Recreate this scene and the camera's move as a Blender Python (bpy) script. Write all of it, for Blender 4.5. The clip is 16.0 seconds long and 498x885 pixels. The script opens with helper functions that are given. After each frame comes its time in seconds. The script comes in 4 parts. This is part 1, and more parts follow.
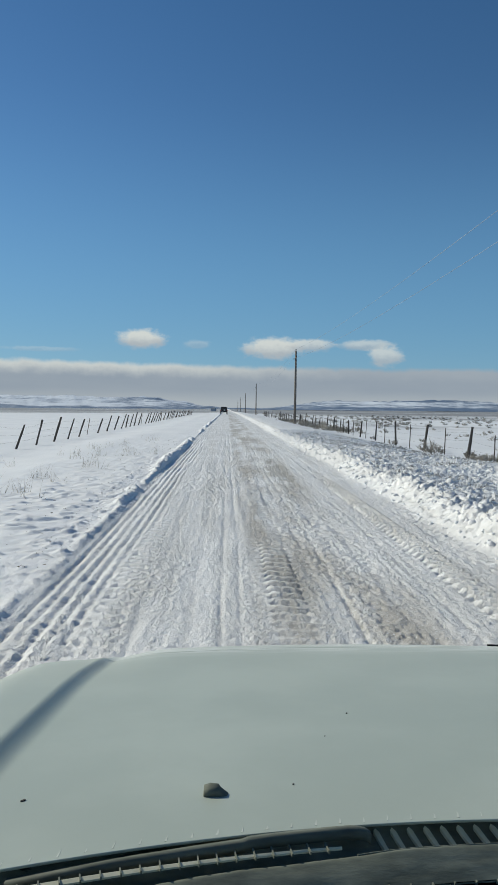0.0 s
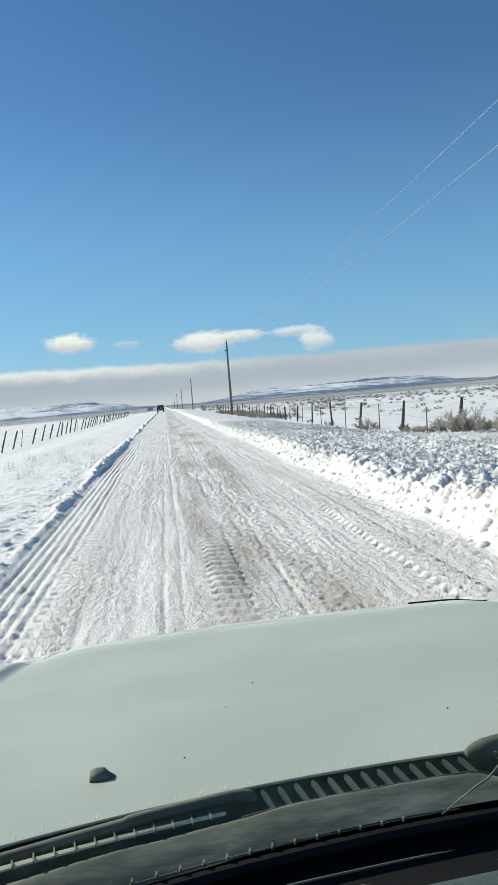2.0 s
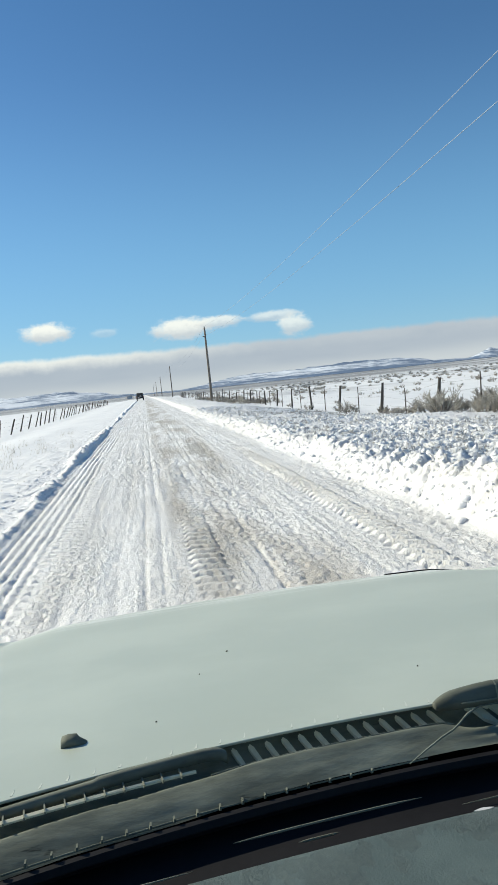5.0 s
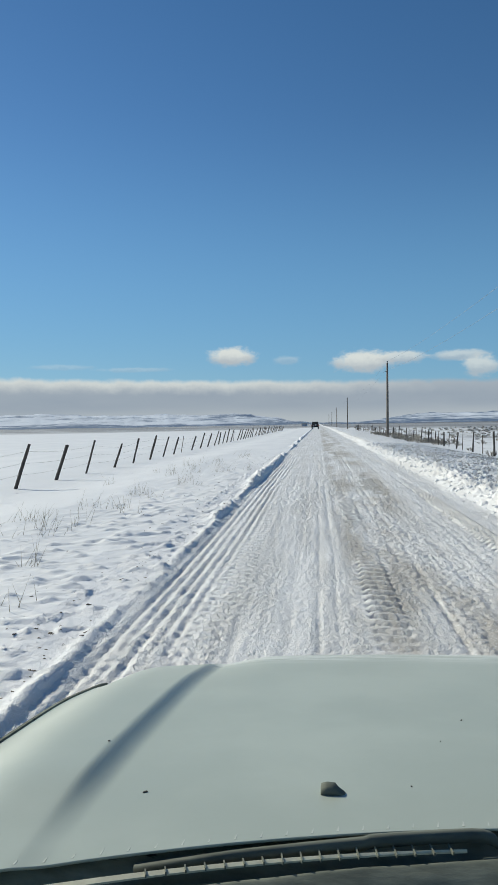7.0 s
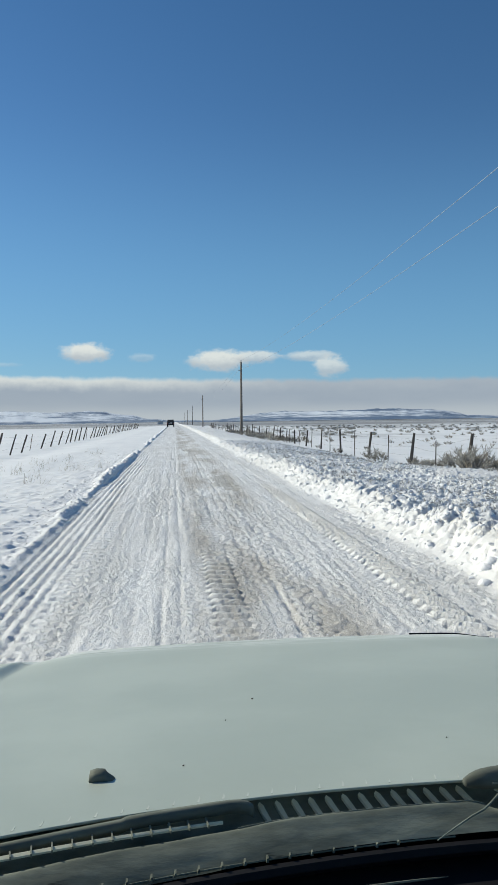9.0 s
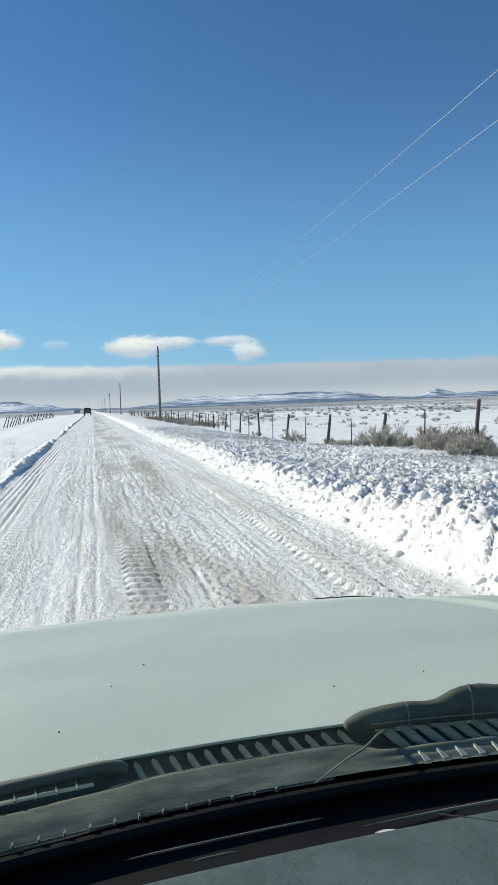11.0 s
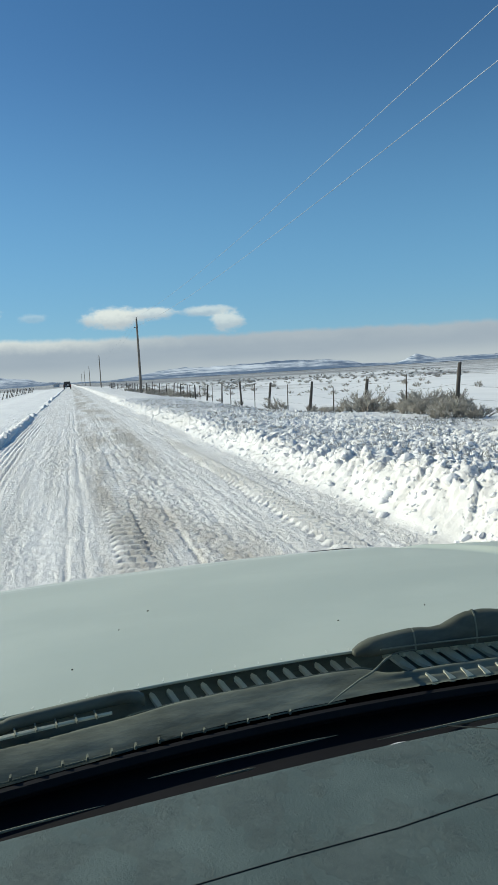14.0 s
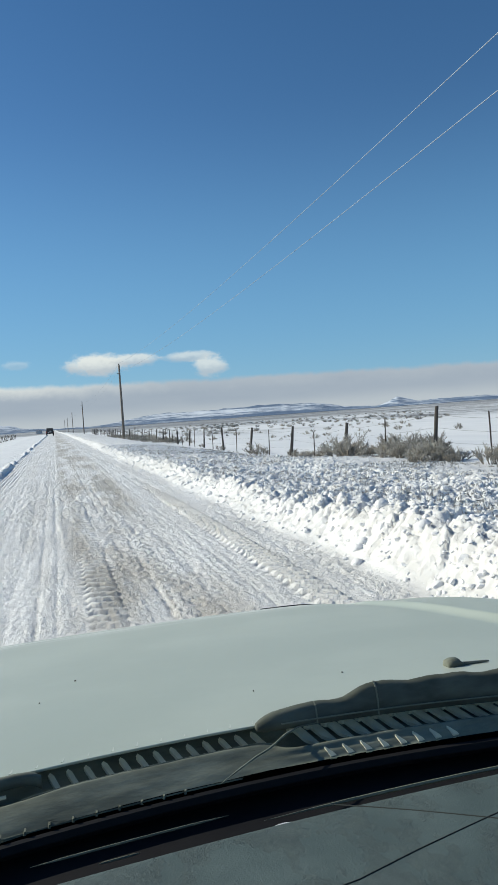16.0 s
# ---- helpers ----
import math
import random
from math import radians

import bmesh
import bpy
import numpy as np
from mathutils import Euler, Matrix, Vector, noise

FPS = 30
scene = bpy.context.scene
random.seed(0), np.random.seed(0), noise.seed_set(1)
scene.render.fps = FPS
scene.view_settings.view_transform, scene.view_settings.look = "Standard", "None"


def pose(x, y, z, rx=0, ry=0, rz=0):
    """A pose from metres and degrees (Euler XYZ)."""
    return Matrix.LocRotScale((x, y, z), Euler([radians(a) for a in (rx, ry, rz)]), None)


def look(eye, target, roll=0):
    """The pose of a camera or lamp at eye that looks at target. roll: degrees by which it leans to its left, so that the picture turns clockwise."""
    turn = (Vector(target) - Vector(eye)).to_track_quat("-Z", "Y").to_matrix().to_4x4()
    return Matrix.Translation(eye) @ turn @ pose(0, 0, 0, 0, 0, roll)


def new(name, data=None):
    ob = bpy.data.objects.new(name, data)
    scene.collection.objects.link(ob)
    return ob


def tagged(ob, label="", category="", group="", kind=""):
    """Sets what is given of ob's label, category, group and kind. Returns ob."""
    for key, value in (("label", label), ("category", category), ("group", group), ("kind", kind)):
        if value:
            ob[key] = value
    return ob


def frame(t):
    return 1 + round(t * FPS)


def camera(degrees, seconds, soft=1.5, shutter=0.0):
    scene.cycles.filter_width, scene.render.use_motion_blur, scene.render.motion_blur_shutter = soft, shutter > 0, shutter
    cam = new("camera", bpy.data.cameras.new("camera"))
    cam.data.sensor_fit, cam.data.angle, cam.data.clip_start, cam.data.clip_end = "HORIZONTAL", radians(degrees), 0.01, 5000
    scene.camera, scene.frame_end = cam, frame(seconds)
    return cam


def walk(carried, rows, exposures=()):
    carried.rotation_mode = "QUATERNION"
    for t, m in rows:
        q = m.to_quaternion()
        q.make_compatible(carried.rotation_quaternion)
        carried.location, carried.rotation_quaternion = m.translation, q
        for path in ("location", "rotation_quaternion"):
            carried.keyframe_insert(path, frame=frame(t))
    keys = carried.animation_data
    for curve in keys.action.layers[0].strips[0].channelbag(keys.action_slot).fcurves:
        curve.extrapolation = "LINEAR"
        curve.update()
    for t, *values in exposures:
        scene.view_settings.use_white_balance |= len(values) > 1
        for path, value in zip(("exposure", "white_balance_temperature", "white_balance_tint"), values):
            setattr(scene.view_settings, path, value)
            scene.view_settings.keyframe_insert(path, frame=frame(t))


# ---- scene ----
from math import sin, cos, pi, sqrt, atan2
rows = (
    (0.0, -0.082, 0.002, 1.525, -1.731, -2.713, -0.482),
    (0.5, -0.032, 0.004, 1.520, -5.056, -2.398, 1.259),
    (1.0, -0.025, 0.012, 1.507, -5.429, -3.363, 1.932),
    (1.5, -0.005, 0.013, 1.503, -5.941, -4.036, 3.065),
    (2.0, 0.021, 0.018, 1.484, -6.745, -3.482, 5.031),
    (2.5, 0.020, 0.021, 1.474, -7.478, -5.103, 4.989),
    (3.0, 0.038, 0.031, 1.449, -8.052, -5.287, 5.749),
    (3.5, 0.037, 0.013, 1.465, -9.136, -4.522, 5.121),
    (3.7, 0.047, 0.023, 1.455, -8.116, -5.209, 6.621),
    (5.8, 0.027, -0.001, 1.453, -9.198, -3.305, 5.150),
    (6.0, 0.015, -0.023, 1.477, -10.058, -1.261, 1.348),
    (6.5, -0.098, -0.030, 1.530, 0.472, -0.316, -1.898),
    (7.0, -0.104, -0.011, 1.505, 5.500, -1.452, 0.999),
    (7.5, -0.113, -0.011, 1.506, 4.521, -1.461, -0.423),
    (8.0, -0.109, -0.030, 1.517, 3.296, -2.078, -0.022),
    (8.5, -0.095, -0.023, 1.503, 2.649, -3.135, 0.794),
    (9.0, 0.001, 0.002, 1.479, -5.928, -1.784, 0.804),
    (9.2, 0.042, 0.033, 1.458, -9.400, -2.730, 2.053),
    (11.3, 0.070, 0.024, 1.429, -13.091, -3.184, 2.856),
    (11.5, 0.084, 0.020, 1.441, -13.854, -2.929, 3.829),
    (12.0, 0.070, 0.001, 1.463, -13.359, 0.823, 3.089),
    (12.5, 0.042, -0.015, 1.468, -13.522, 1.329, 1.571),
    (13.0, 0.012, 0.003, 1.430, -13.207, -0.504, -0.228),
    (13.5, 0.064, -0.008, 1.455, -13.716, 0.975, 2.530),
    (14.0, 0.032, 0.024, 1.392, -13.867, -5.570, 3.515),
    (14.5, 0.073, 0.039, 1.418, -15.226, -3.752, 4.306),
    (15.0, 0.105, 0.058, 1.404, -16.707, -4.102, 3.437),
    (15.5, 0.145, 0.029, 1.391, -15.728, -3.467, 4.271),
    (16.0, 0.123, -0.024, 1.427, -15.189, -2.145, 4.137),
)
cam = camera(38.17, 16.0, soft=0.8)
walk(cam, [(t, pose(x, y, z, 90 + pitch, roll, yaw)) for t, x, y, z, yaw, pitch, roll in rows], exposures=((0.0, -0.02, 6900, 2), (0.5, 0.05, 6900, 2), (1.0, 0.09, 6900, 2), (1.5, 0.25, 6900, 2), (2.0, 0.45, 7150, 2), (2.5, 0.4, 7200, 2), (3.5, 0.55, 7300, 2), (6.0, 0.52, 7200, 2), (6.5, 0.27, 7200, 2), (7.0, 0.11, 6900, 2), (8.0, 0.04, 6900, 1), (9.0, 0.2, 6900, 2), (11.5, 0.45, 6900, 2), (12.0, 0.33, 6800, -1), (12.5, 0.13, 6800, -2), (13.5, 0.22, 6900, -2), (14.5, 0.29, 6950, 0), (15.0, 0.24, 6900, 2), (16.0, 0.28, 6900, 2)))

# ---------------------------------------------------------------- sky and sun
SUN_AZ, SUN_EL = radians(-57), radians(29)          # left of the road ahead, low winter sun
world = bpy.data.worlds.new("winter_sky")
scene.world = world
world.use_nodes = True
nt = world.node_tree
nt.nodes.clear()


def nd(tree, kind, **values):
    n = tree.nodes.new(kind)
    for key, value in values.items():
        if key in n.inputs:
            n.inputs[key].default_value = value
    return n


def mth(tree, op, a, b=None, clamp=False):
    n = tree.nodes.new("ShaderNodeMath")
    n.operation, n.use_clamp = op, clamp
    for i, v in enumerate((a, b)):
        if v is None:
            continue
        if isinstance(v, (int, float)):
            n.inputs[i].default_value = v
        else:
            tree.links.new(v, n.inputs[i])
    return n.outputs[0]


def mixc(tree, fac, a, b, blend="MIX"):
    n = tree.nodes.new("ShaderNodeMix")
    n.data_type, n.blend_type = "RGBA", blend
    for sock, v in ((n.inputs[0], fac), (n.inputs[6], a), (n.inputs[7], b)):
        if isinstance(v, (int, float)):
            sock.default_value = v
        elif isinstance(v, tuple):
            sock.default_value = (*v, 1)
        else:
            tree.links.new(v, sock)
    return n.outputs[2]


def smooth(tree, v, lo, hi, out0=0.0, out1=1.0):
    n = tree.nodes.new("ShaderNodeMapRange")
    n.interpolation_type = "SMOOTHSTEP"
    n.inputs[1].default_value, n.inputs[2].default_value = lo, hi
    n.inputs[3].default_value, n.inputs[4].default_value = out0, out1
    tree.links.new(v, n.inputs[0])
    return n.outputs[0]


def noise_tex(tree, vec, scale, detail=4.0, rough=0.55, stretch=(1, 1, 1)):
    m = tree.nodes.new("ShaderNodeMapping")
    m.inputs["Scale"].default_value = stretch
    tree.links.new(vec, m.inputs[0])
    n = nd(tree, "ShaderNodeTexNoise", Scale=scale, Detail=detail, Roughness=rough)
    tree.links.new(m.outputs[0], n.inputs["Vector"])
    return n.outputs[0]


sky = nt.nodes.new("ShaderNodeTexSky")
sky.sky_type, sky.sun_disc = "NISHITA", False
sky.sun_elevation, sky.sun_rotation = SUN_EL, SUN_AZ
sky.altitude, sky.air_density, sky.dust_density, sky.ozone_density = 1900, 1.0, 0.2, 2.0
coord = nt.nodes.new("ShaderNodeTexCoord")
sep = nt.nodes.new("ShaderNodeSeparateXYZ")
nt.links.new(coord.outputs["Generated"], sep.inputs[0])
az = mth(nt, "MULTIPLY", mth(nt, "ARCTAN2", sep.outputs[0], sep.outputs[1]), 180 / pi)
el = mth(nt, "MULTIPLY", mth(nt, "ARCSINE", sep.outputs[2]), 180 / pi)
comb = nt.nodes.new("ShaderNodeCombineXYZ")
nt.links.new(az, comb.inputs[0])
nt.links.new(el, comb.inputs[1])
puff = noise_tex(nt, comb.outputs[0], 0.55, 6, 0.6)
fine = noise_tex(nt, comb.outputs[0], 1.5, 6, 0.62, (0.7, 1.1, 1))


def cloud_mask(az0, el0, w, h, soft=0.62, bite=1.15):
    a = mth(nt, "DIVIDE", mth(nt, "SUBTRACT", az, az0), w)
    b = mth(nt, "DIVIDE", mth(nt, "SUBTRACT", el, el0), h)
    r = mth(nt, "SQRT", mth(nt, "ADD", mth(nt, "MULTIPLY", a, a), mth(nt, "MULTIPLY", b, b)))
    r = mth(nt, "ADD", r, mth(nt, "MULTIPLY", mth(nt, "SUBTRACT", fine, 0.5), bite))
    return smooth(nt, r, 1.12, 1.12 - soft)


vivid = nd(nt, "ShaderNodeHueSaturation", Hue=0.504, Saturation=1.24, Value=1.6)
nt.links.new(sky.outputs[0], vivid.inputs["Color"])
# pale haze low over the plain
tint = mixc(nt, smooth(nt, el, 24, 0, 0.0, 0.72), vivid.outputs[0], tuple(v / 0.058 for v in (0.115, 0.30, 0.55)))
STR = 0.058
white, grey = tuple(v / STR for v in (0.66, 0.68, 0.71)), tuple(v / STR for v in (0.26, 0.31, 0.415))
for az0, el0, w, h, amount in ((-6.75, 5.35, 2.0, 0.85, 0.95), (3.6, 4.75, 2.6, 0.95, 0.92), (6.4, 5.0, 2.2, 0.55, 0.75),
                               (10.8, 5.0, 2.3, 0.46, 0.60), (12.4, 4.15, 1.5, 0.9, 0.72), (-2.4, 5.0, 1.2, 0.4, 0.25),
                               (-14.5, 4.4, 3.2, 0.22, 0.2), (-20.0, 4.6, 2.6, 0.25, 0.18)):
    m = mth(nt, "MULTIPLY", cloud_mask(az0, el0, w, h), amount)
    shade = smooth(nt, mth(nt, "ADD", mth(nt, "SUBTRACT", el, el0), mth(nt, "MULTIPLY", mth(nt, "SUBTRACT", fine, 0.5), 0.8)), -0.6 * h, 0.4 * h)
    tint = mixc(nt, m, tint, mixc(nt, shade, tuple(0.4 * a + 0.6 * b for a, b in zip(white, grey)), white))
# the long bank of stratus along the horizon, white along its sunlit top
top = mth(nt, "ADD", mth(nt, "ADD", 3.38, mth(nt, "MULTIPLY", mth(nt, "SUBTRACT", puff, 0.5), 0.7)), mth(nt, "MULTIPLY", az, -0.016))
under = mth(nt, "SUBTRACT", top, el)
bank = smooth(nt, under, -0.14, 0.34)
lit = smooth(nt, mth(nt, "ADD", under, mth(nt, "MULTIPLY", mth(nt, "SUBTRACT", fine, 0.5), 0.5)), 1.25, 0.05, 0.0, 0.85)
lit = mth(nt, "MULTIPLY", lit, smooth(nt, az, 14, -8, 0.12, 1.0))
body = mixc(nt, smooth(nt, el, 0.2, 1.6), tuple(0.3 * a + 0.7 * b for a, b in zip(white, grey)), grey)
body = mixc(nt, mth(nt, "MULTIPLY", noise_tex(nt, comb.outputs[0], 0.35, 4, 0.5, (0.35, 1.6, 1)), 0.22), body, white)
tint = mixc(nt, mth(nt, "MULTIPLY", bank, 0.97), tint, mixc(nt, lit, body, white))
# below the horizon: snow-covered plain
tint = mixc(nt, smooth(nt, el, 0.0, -0.6), tint, tuple(0.75 * v for v in white))
bg = nd(nt, "ShaderNodeBackground", Strength=STR)
out = nt.nodes.new("ShaderNodeOutputWorld")
nt.links.new(tint, bg.inputs[0])
nt.links.new(bg.outputs[0], out.inputs[0])

sun = new("sun", bpy.data.lights.new("sun", "SUN"))
sun.data.energy, sun.data.angle, sun.data.color = 4.1, radians(0.55), (1.0, 0.955, 0.88)
to_sun = Vector((sin(SUN_AZ) * cos(SUN_EL), cos(SUN_AZ) * cos(SUN_EL), sin(SUN_EL)))
sun.matrix_world = look(to_sun * 100, (0, 0, 0))


# ---------------------------------------------------------------- materials
def material(name, build):
    m = bpy.data.materials.new(name)
    m.use_nodes = True
    t = m.node_tree
    t.nodes.clear()
    bsdf = t.nodes.new("ShaderNodeBsdfPrincipled")
    o = t.nodes.new("ShaderNodeOutputMaterial")
    t.links.new(bsdf.outputs[0], o.inputs[0])
    pos = t.nodes.new("ShaderNodeNewGeometry").outputs["Position"]
    build(t, bsdf, pos)
    return m


def put(t, bsdf, name, v):
    if isinstance(v, (int, float)):
        bsdf.inputs[name].default_value = v
    elif isinstance(v, tuple):
        bsdf.inputs[name].default_value = (*v, 1)
    else:
        t.links.new(v, bsdf.inputs[name])


def bump(t, bsdf, height, strength, distance):
    b = nd(t, "ShaderNodeBump", Strength=strength, Distance=distance)
    t.links.new(height, b.inputs["Height"])
    t.links.new(b.outputs[0], bsdf.inputs["Normal"])


def plain(name, col, rough=0.6, metal=0.0, grain=60.0, vary=0.25, relief=0.15, dist=0.002, col2=None, stretch=(1, 1, 1), object_space=False, spec=0.5):
    def build(t, bsdf, pos):
        if object_space:
            pos = t.nodes.new("ShaderNodeTexCoord").outputs["Object"]
        a = noise_tex(t, pos, grain, 4, 0.6, stretch)
        b = noise_tex(t, pos, grain / 9, 3, 0.5, stretch)
        dark = col2 or tuple(v * (1 - vary) for v in col)
        f = smooth(t, mth(t, "ADD", mth(t, "MULTIPLY", a, 0.5), mth(t, "MULTIPLY", b, 0.5)), 0.35, 0.65)
        put(t, bsdf, "Base Color", mixc(t, f, dark, col))
        put(t, bsdf, "Roughness", mth(t, "ADD", rough - 0.08, mth(t, "MULTIPLY", b, 0.16)))
        put(t, bsdf, "Metallic", metal)
        put(t, bsdf, "Specular IOR Level", spec)
        bump(t, bsdf, a, relief, dist)
    return material(name, build)


def snow_build(t, bsdf, pos):
    a = noise_tex(t, pos, 9, 6, 0.65)
    b = noise_tex(t, pos, 0.35, 4, 0.5, (1, 0.5, 1))
    c = noise_tex(t, pos, 70, 3, 0.6)
    col = mixc(t, smooth(t, b, 0.35, 0.7), (0.80, 0.805, 0.81), (0.865, 0.865, 0.865))
    col = mixc(t, mth(t, "MULTIPLY", smooth(t, a, 0.52, 0.75), 0.18), col, (0.74, 0.755, 0.78))
    # far plain: sagebrush breaks through the snow away from the fields
    sx = t.nodes.new("ShaderNodeSeparateXYZ")
    t.links.new(pos, sx.inputs[0])
    x, y = sx.outputs[0], sx.outputs[1]
    right_zone = mth(t, "MULTIPLY", smooth(t, x, 10, 20), smooth(t, y, 70, 120))
    left_zone = smooth(t, y, 235, 300)
    ahead = mth(t, "MULTIPLY", smooth(t, y, 330, 480), smooth(t, x, -60, 0))
    zone = mth(t, "MAXIMUM", mth(t, "MAXIMUM", right_zone, left_zone), ahead)
    clump = noise_tex(t, pos, 0.42, 5, 0.75, (0.8, 0.16, 1))
    field = noise_tex(t, pos, 0.035, 4, 0.6, (0.7, 0.35, 1))
    s = mth(t, "MULTIPLY", smooth(t, field, 0.40, 0.56), smooth(t, clump, 0.40, 0.56))
    band = mth(t, "MULTIPLY", smooth(t, y, 170, 420, 0.0, 0.85), smooth(t, noise_tex(t, pos, 0.006, 4, 0.6, (0.4, 1, 1)), 0.34, 0.50))
    s = mth(t, "MULTIPLY", mth(t, "MAXIMUM", s, band), zone)
    col = mixc(t, mth(t, "MULTIPLY", s, 0.88), col, (0.125, 0.12, 0.115))
    verge = mth(t, "MULTIPLY", mth(t, "MULTIPLY", smooth(t, x, 3.3, 4.0), smooth(t, x, 9.2, 7.6)), smooth(t, y, 6.0, 8.5))
    # grey mottle colours in sparse stubble and the shade between snow lumps
    stub_shade = mth(t, "MULTIPLY", smooth(t, noise_tex(t, pos, 11, 5, 0.7), 0.47, 0.60), smooth(t, noise_tex(t, pos, 0.9, 4, 0.6), 0.30, 0.55))
    col = mixc(t, mth(t, "MULTIPLY", mth(t, "MULTIPLY", stub_shade, verge), 0.38), col, (0.40, 0.38, 0.345))
    put(t, bsdf, "Base Color", col)
    put(t, bsdf, "Roughness", 0.62)
    put(t, bsdf, "Specular IOR Level", 0.25)
    crust = smooth(t, noise_tex(t, pos, 13, 5, 0.65), 0.45, 0.56)
    strip = mth(t, "MULTIPLY", mth(t, "MULTIPLY", smooth(t, x, 3.2, 3.8), smooth(t, x, 9.0, 7.8)), smooth(t, noise_tex(t, pos, 1.1, 4, 0.6), 0.30, 0.50))
    bump(t, bsdf, mth(t, "ADD", mth(t, "ADD", a, mth(t, "MULTIPLY", c, 0.3)), mth(t, "MULTIPLY", mth(t, "MULTIPLY", crust, strip), 1.3)), 0.45, 0.024)


def road_build(t, bsdf, pos):
    sx = t.nodes.new("ShaderNodeSeparateXYZ")
    t.links.new(pos, sx.inputs[0])
    x, y = sx.outputs[0], sx.outputs[1]
    streak = noise_tex(t, pos, 1.6, 5, 0.6, (2.2, 0.07, 1))
    mottle = noise_tex(t, pos, 1.3, 6, 0.65, (1, 0.45, 1))
    crumb = noise_tex(t, pos, 38, 6, 0.7)
    fine_n = noise_tex(t, pos, 110, 3, 0.6)
    f = smooth(t, mth(t, "ADD", mth(t, "MULTIPLY", streak, 0.6), mth(t, "MULTIPLY", mottle, 0.45)), 0.40, 0.66)
    col = mixc(t, f, (0.71, 0.70, 0.68), (0.85, 0.845, 0.835))
    col = mixc(t, mth(t, "MULTIPLY", smooth(t, crumb, 0.55, 0.72), 0.45), col, (0.86, 0.87, 0.885))
    col = mixc(t, smooth(t, x, -1.62, -1.85), col, (0.83, 0.83, 0.835))
    # bare sandy grit showing in the middle of the lane
    lane = mth(t, "MULTIPLY", smooth(t, x, 0.0, 0.3), smooth(t, x, 1.75, 1.2))
    dirt = noise_tex(t, pos, 0.5, 5, 0.65, (1.6, 0.32, 1))
    d = mth(t, "MULTIPLY", mth(t, "MULTIPLY", smooth(t, dirt, 0.43, 0.59), lane), smooth(t, crumb, 0.26, 0.52))
    col = mixc(t, mth(t, "MULTIPLY", d, 0.68), col, (0.37, 0.325, 0.26))
    # one worn-through patch of damp sand
    px, py = mth(t, "DIVIDE", mth(t, "SUBTRACT", x, 1.15), 0.32), mth(t, "DIVIDE", mth(t, "SUBTRACT", y, 17.5), 2.5)
    r = mth(t, "SQRT", mth(t, "ADD", mth(t, "MULTIPLY", px, px), mth(t, "MULTIPLY", py, py)))
    worn = smooth(t, mth(t, "ADD", r, mth(t, "MULTIPLY", mth(t, "SUBTRACT", noise_tex(t, pos, 1.6, 5, 0.65, (1.5, 0.4, 1)), 0.5), 2.6)), 1.05, 0.75)
    col = mixc(t, mth(t, "MULTIPLY", worn, 0.5), col, (0.30, 0.265, 0.205))
    put(t, bsdf, "Base Color", col)
    put(t, bsdf, "Roughness", mth(t, "ADD", 0.48, mth(t, "MULTIPLY", mottle, 0.25)))
    put(t, bsdf, "Specular IOR Level", 0.3)
    chips = smooth(t, noise_tex(t, pos, 19, 4, 0.6, (1.2, 0.8, 1)), 0.46, 0.55)
    broken = smooth(t, noise_tex(t, pos, 1.9, 4, 0.6, (1.9, 0.13, 1)), 0.46, 0.58, 0.22, 1.0)
    broken = mth(t, "MULTIPLY", broken, mth(t, "MULTIPLY", smooth(t, x, 2.75, 2.45), smooth(t, x, -1.85, -1.6, 0.15, 1.0)))
    relief = mth(t, "ADD", mth(t, "ADD", mth(t, "MULTIPLY", crumb, 0.7), mth(t, "MULTIPLY", fine_n, 0.3)), mth(t, "MULTIPLY", streak, 0.4))
    bump(t, bsdf, mth(t, "ADD", relief, mth(t, "MULTIPLY", mth(t, "MULTIPLY", chips, broken), 0.55)), 0.9, 0.017)


def hill_build(t, bsdf, pos):
    """Snowy slopes broken by dark sage and rock; the blue haze of distance is mixed into both colours."""
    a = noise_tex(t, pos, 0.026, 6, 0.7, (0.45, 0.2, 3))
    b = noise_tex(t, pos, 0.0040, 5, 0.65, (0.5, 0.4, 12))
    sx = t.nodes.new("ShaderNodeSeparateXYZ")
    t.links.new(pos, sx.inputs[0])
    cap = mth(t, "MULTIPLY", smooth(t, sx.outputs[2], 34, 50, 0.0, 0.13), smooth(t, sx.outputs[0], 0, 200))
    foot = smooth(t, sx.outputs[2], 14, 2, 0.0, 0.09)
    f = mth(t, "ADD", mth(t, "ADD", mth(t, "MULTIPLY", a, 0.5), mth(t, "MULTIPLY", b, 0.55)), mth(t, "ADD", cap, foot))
    # left hills coloured paler, for the haze that fades them
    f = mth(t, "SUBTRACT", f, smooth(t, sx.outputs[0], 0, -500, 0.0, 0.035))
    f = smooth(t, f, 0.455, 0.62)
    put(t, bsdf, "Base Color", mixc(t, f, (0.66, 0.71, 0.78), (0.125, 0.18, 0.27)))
    put(t, bsdf, "Roughness", 0.9)
    put(t, bsdf, "Specular IOR Level", 0.1)


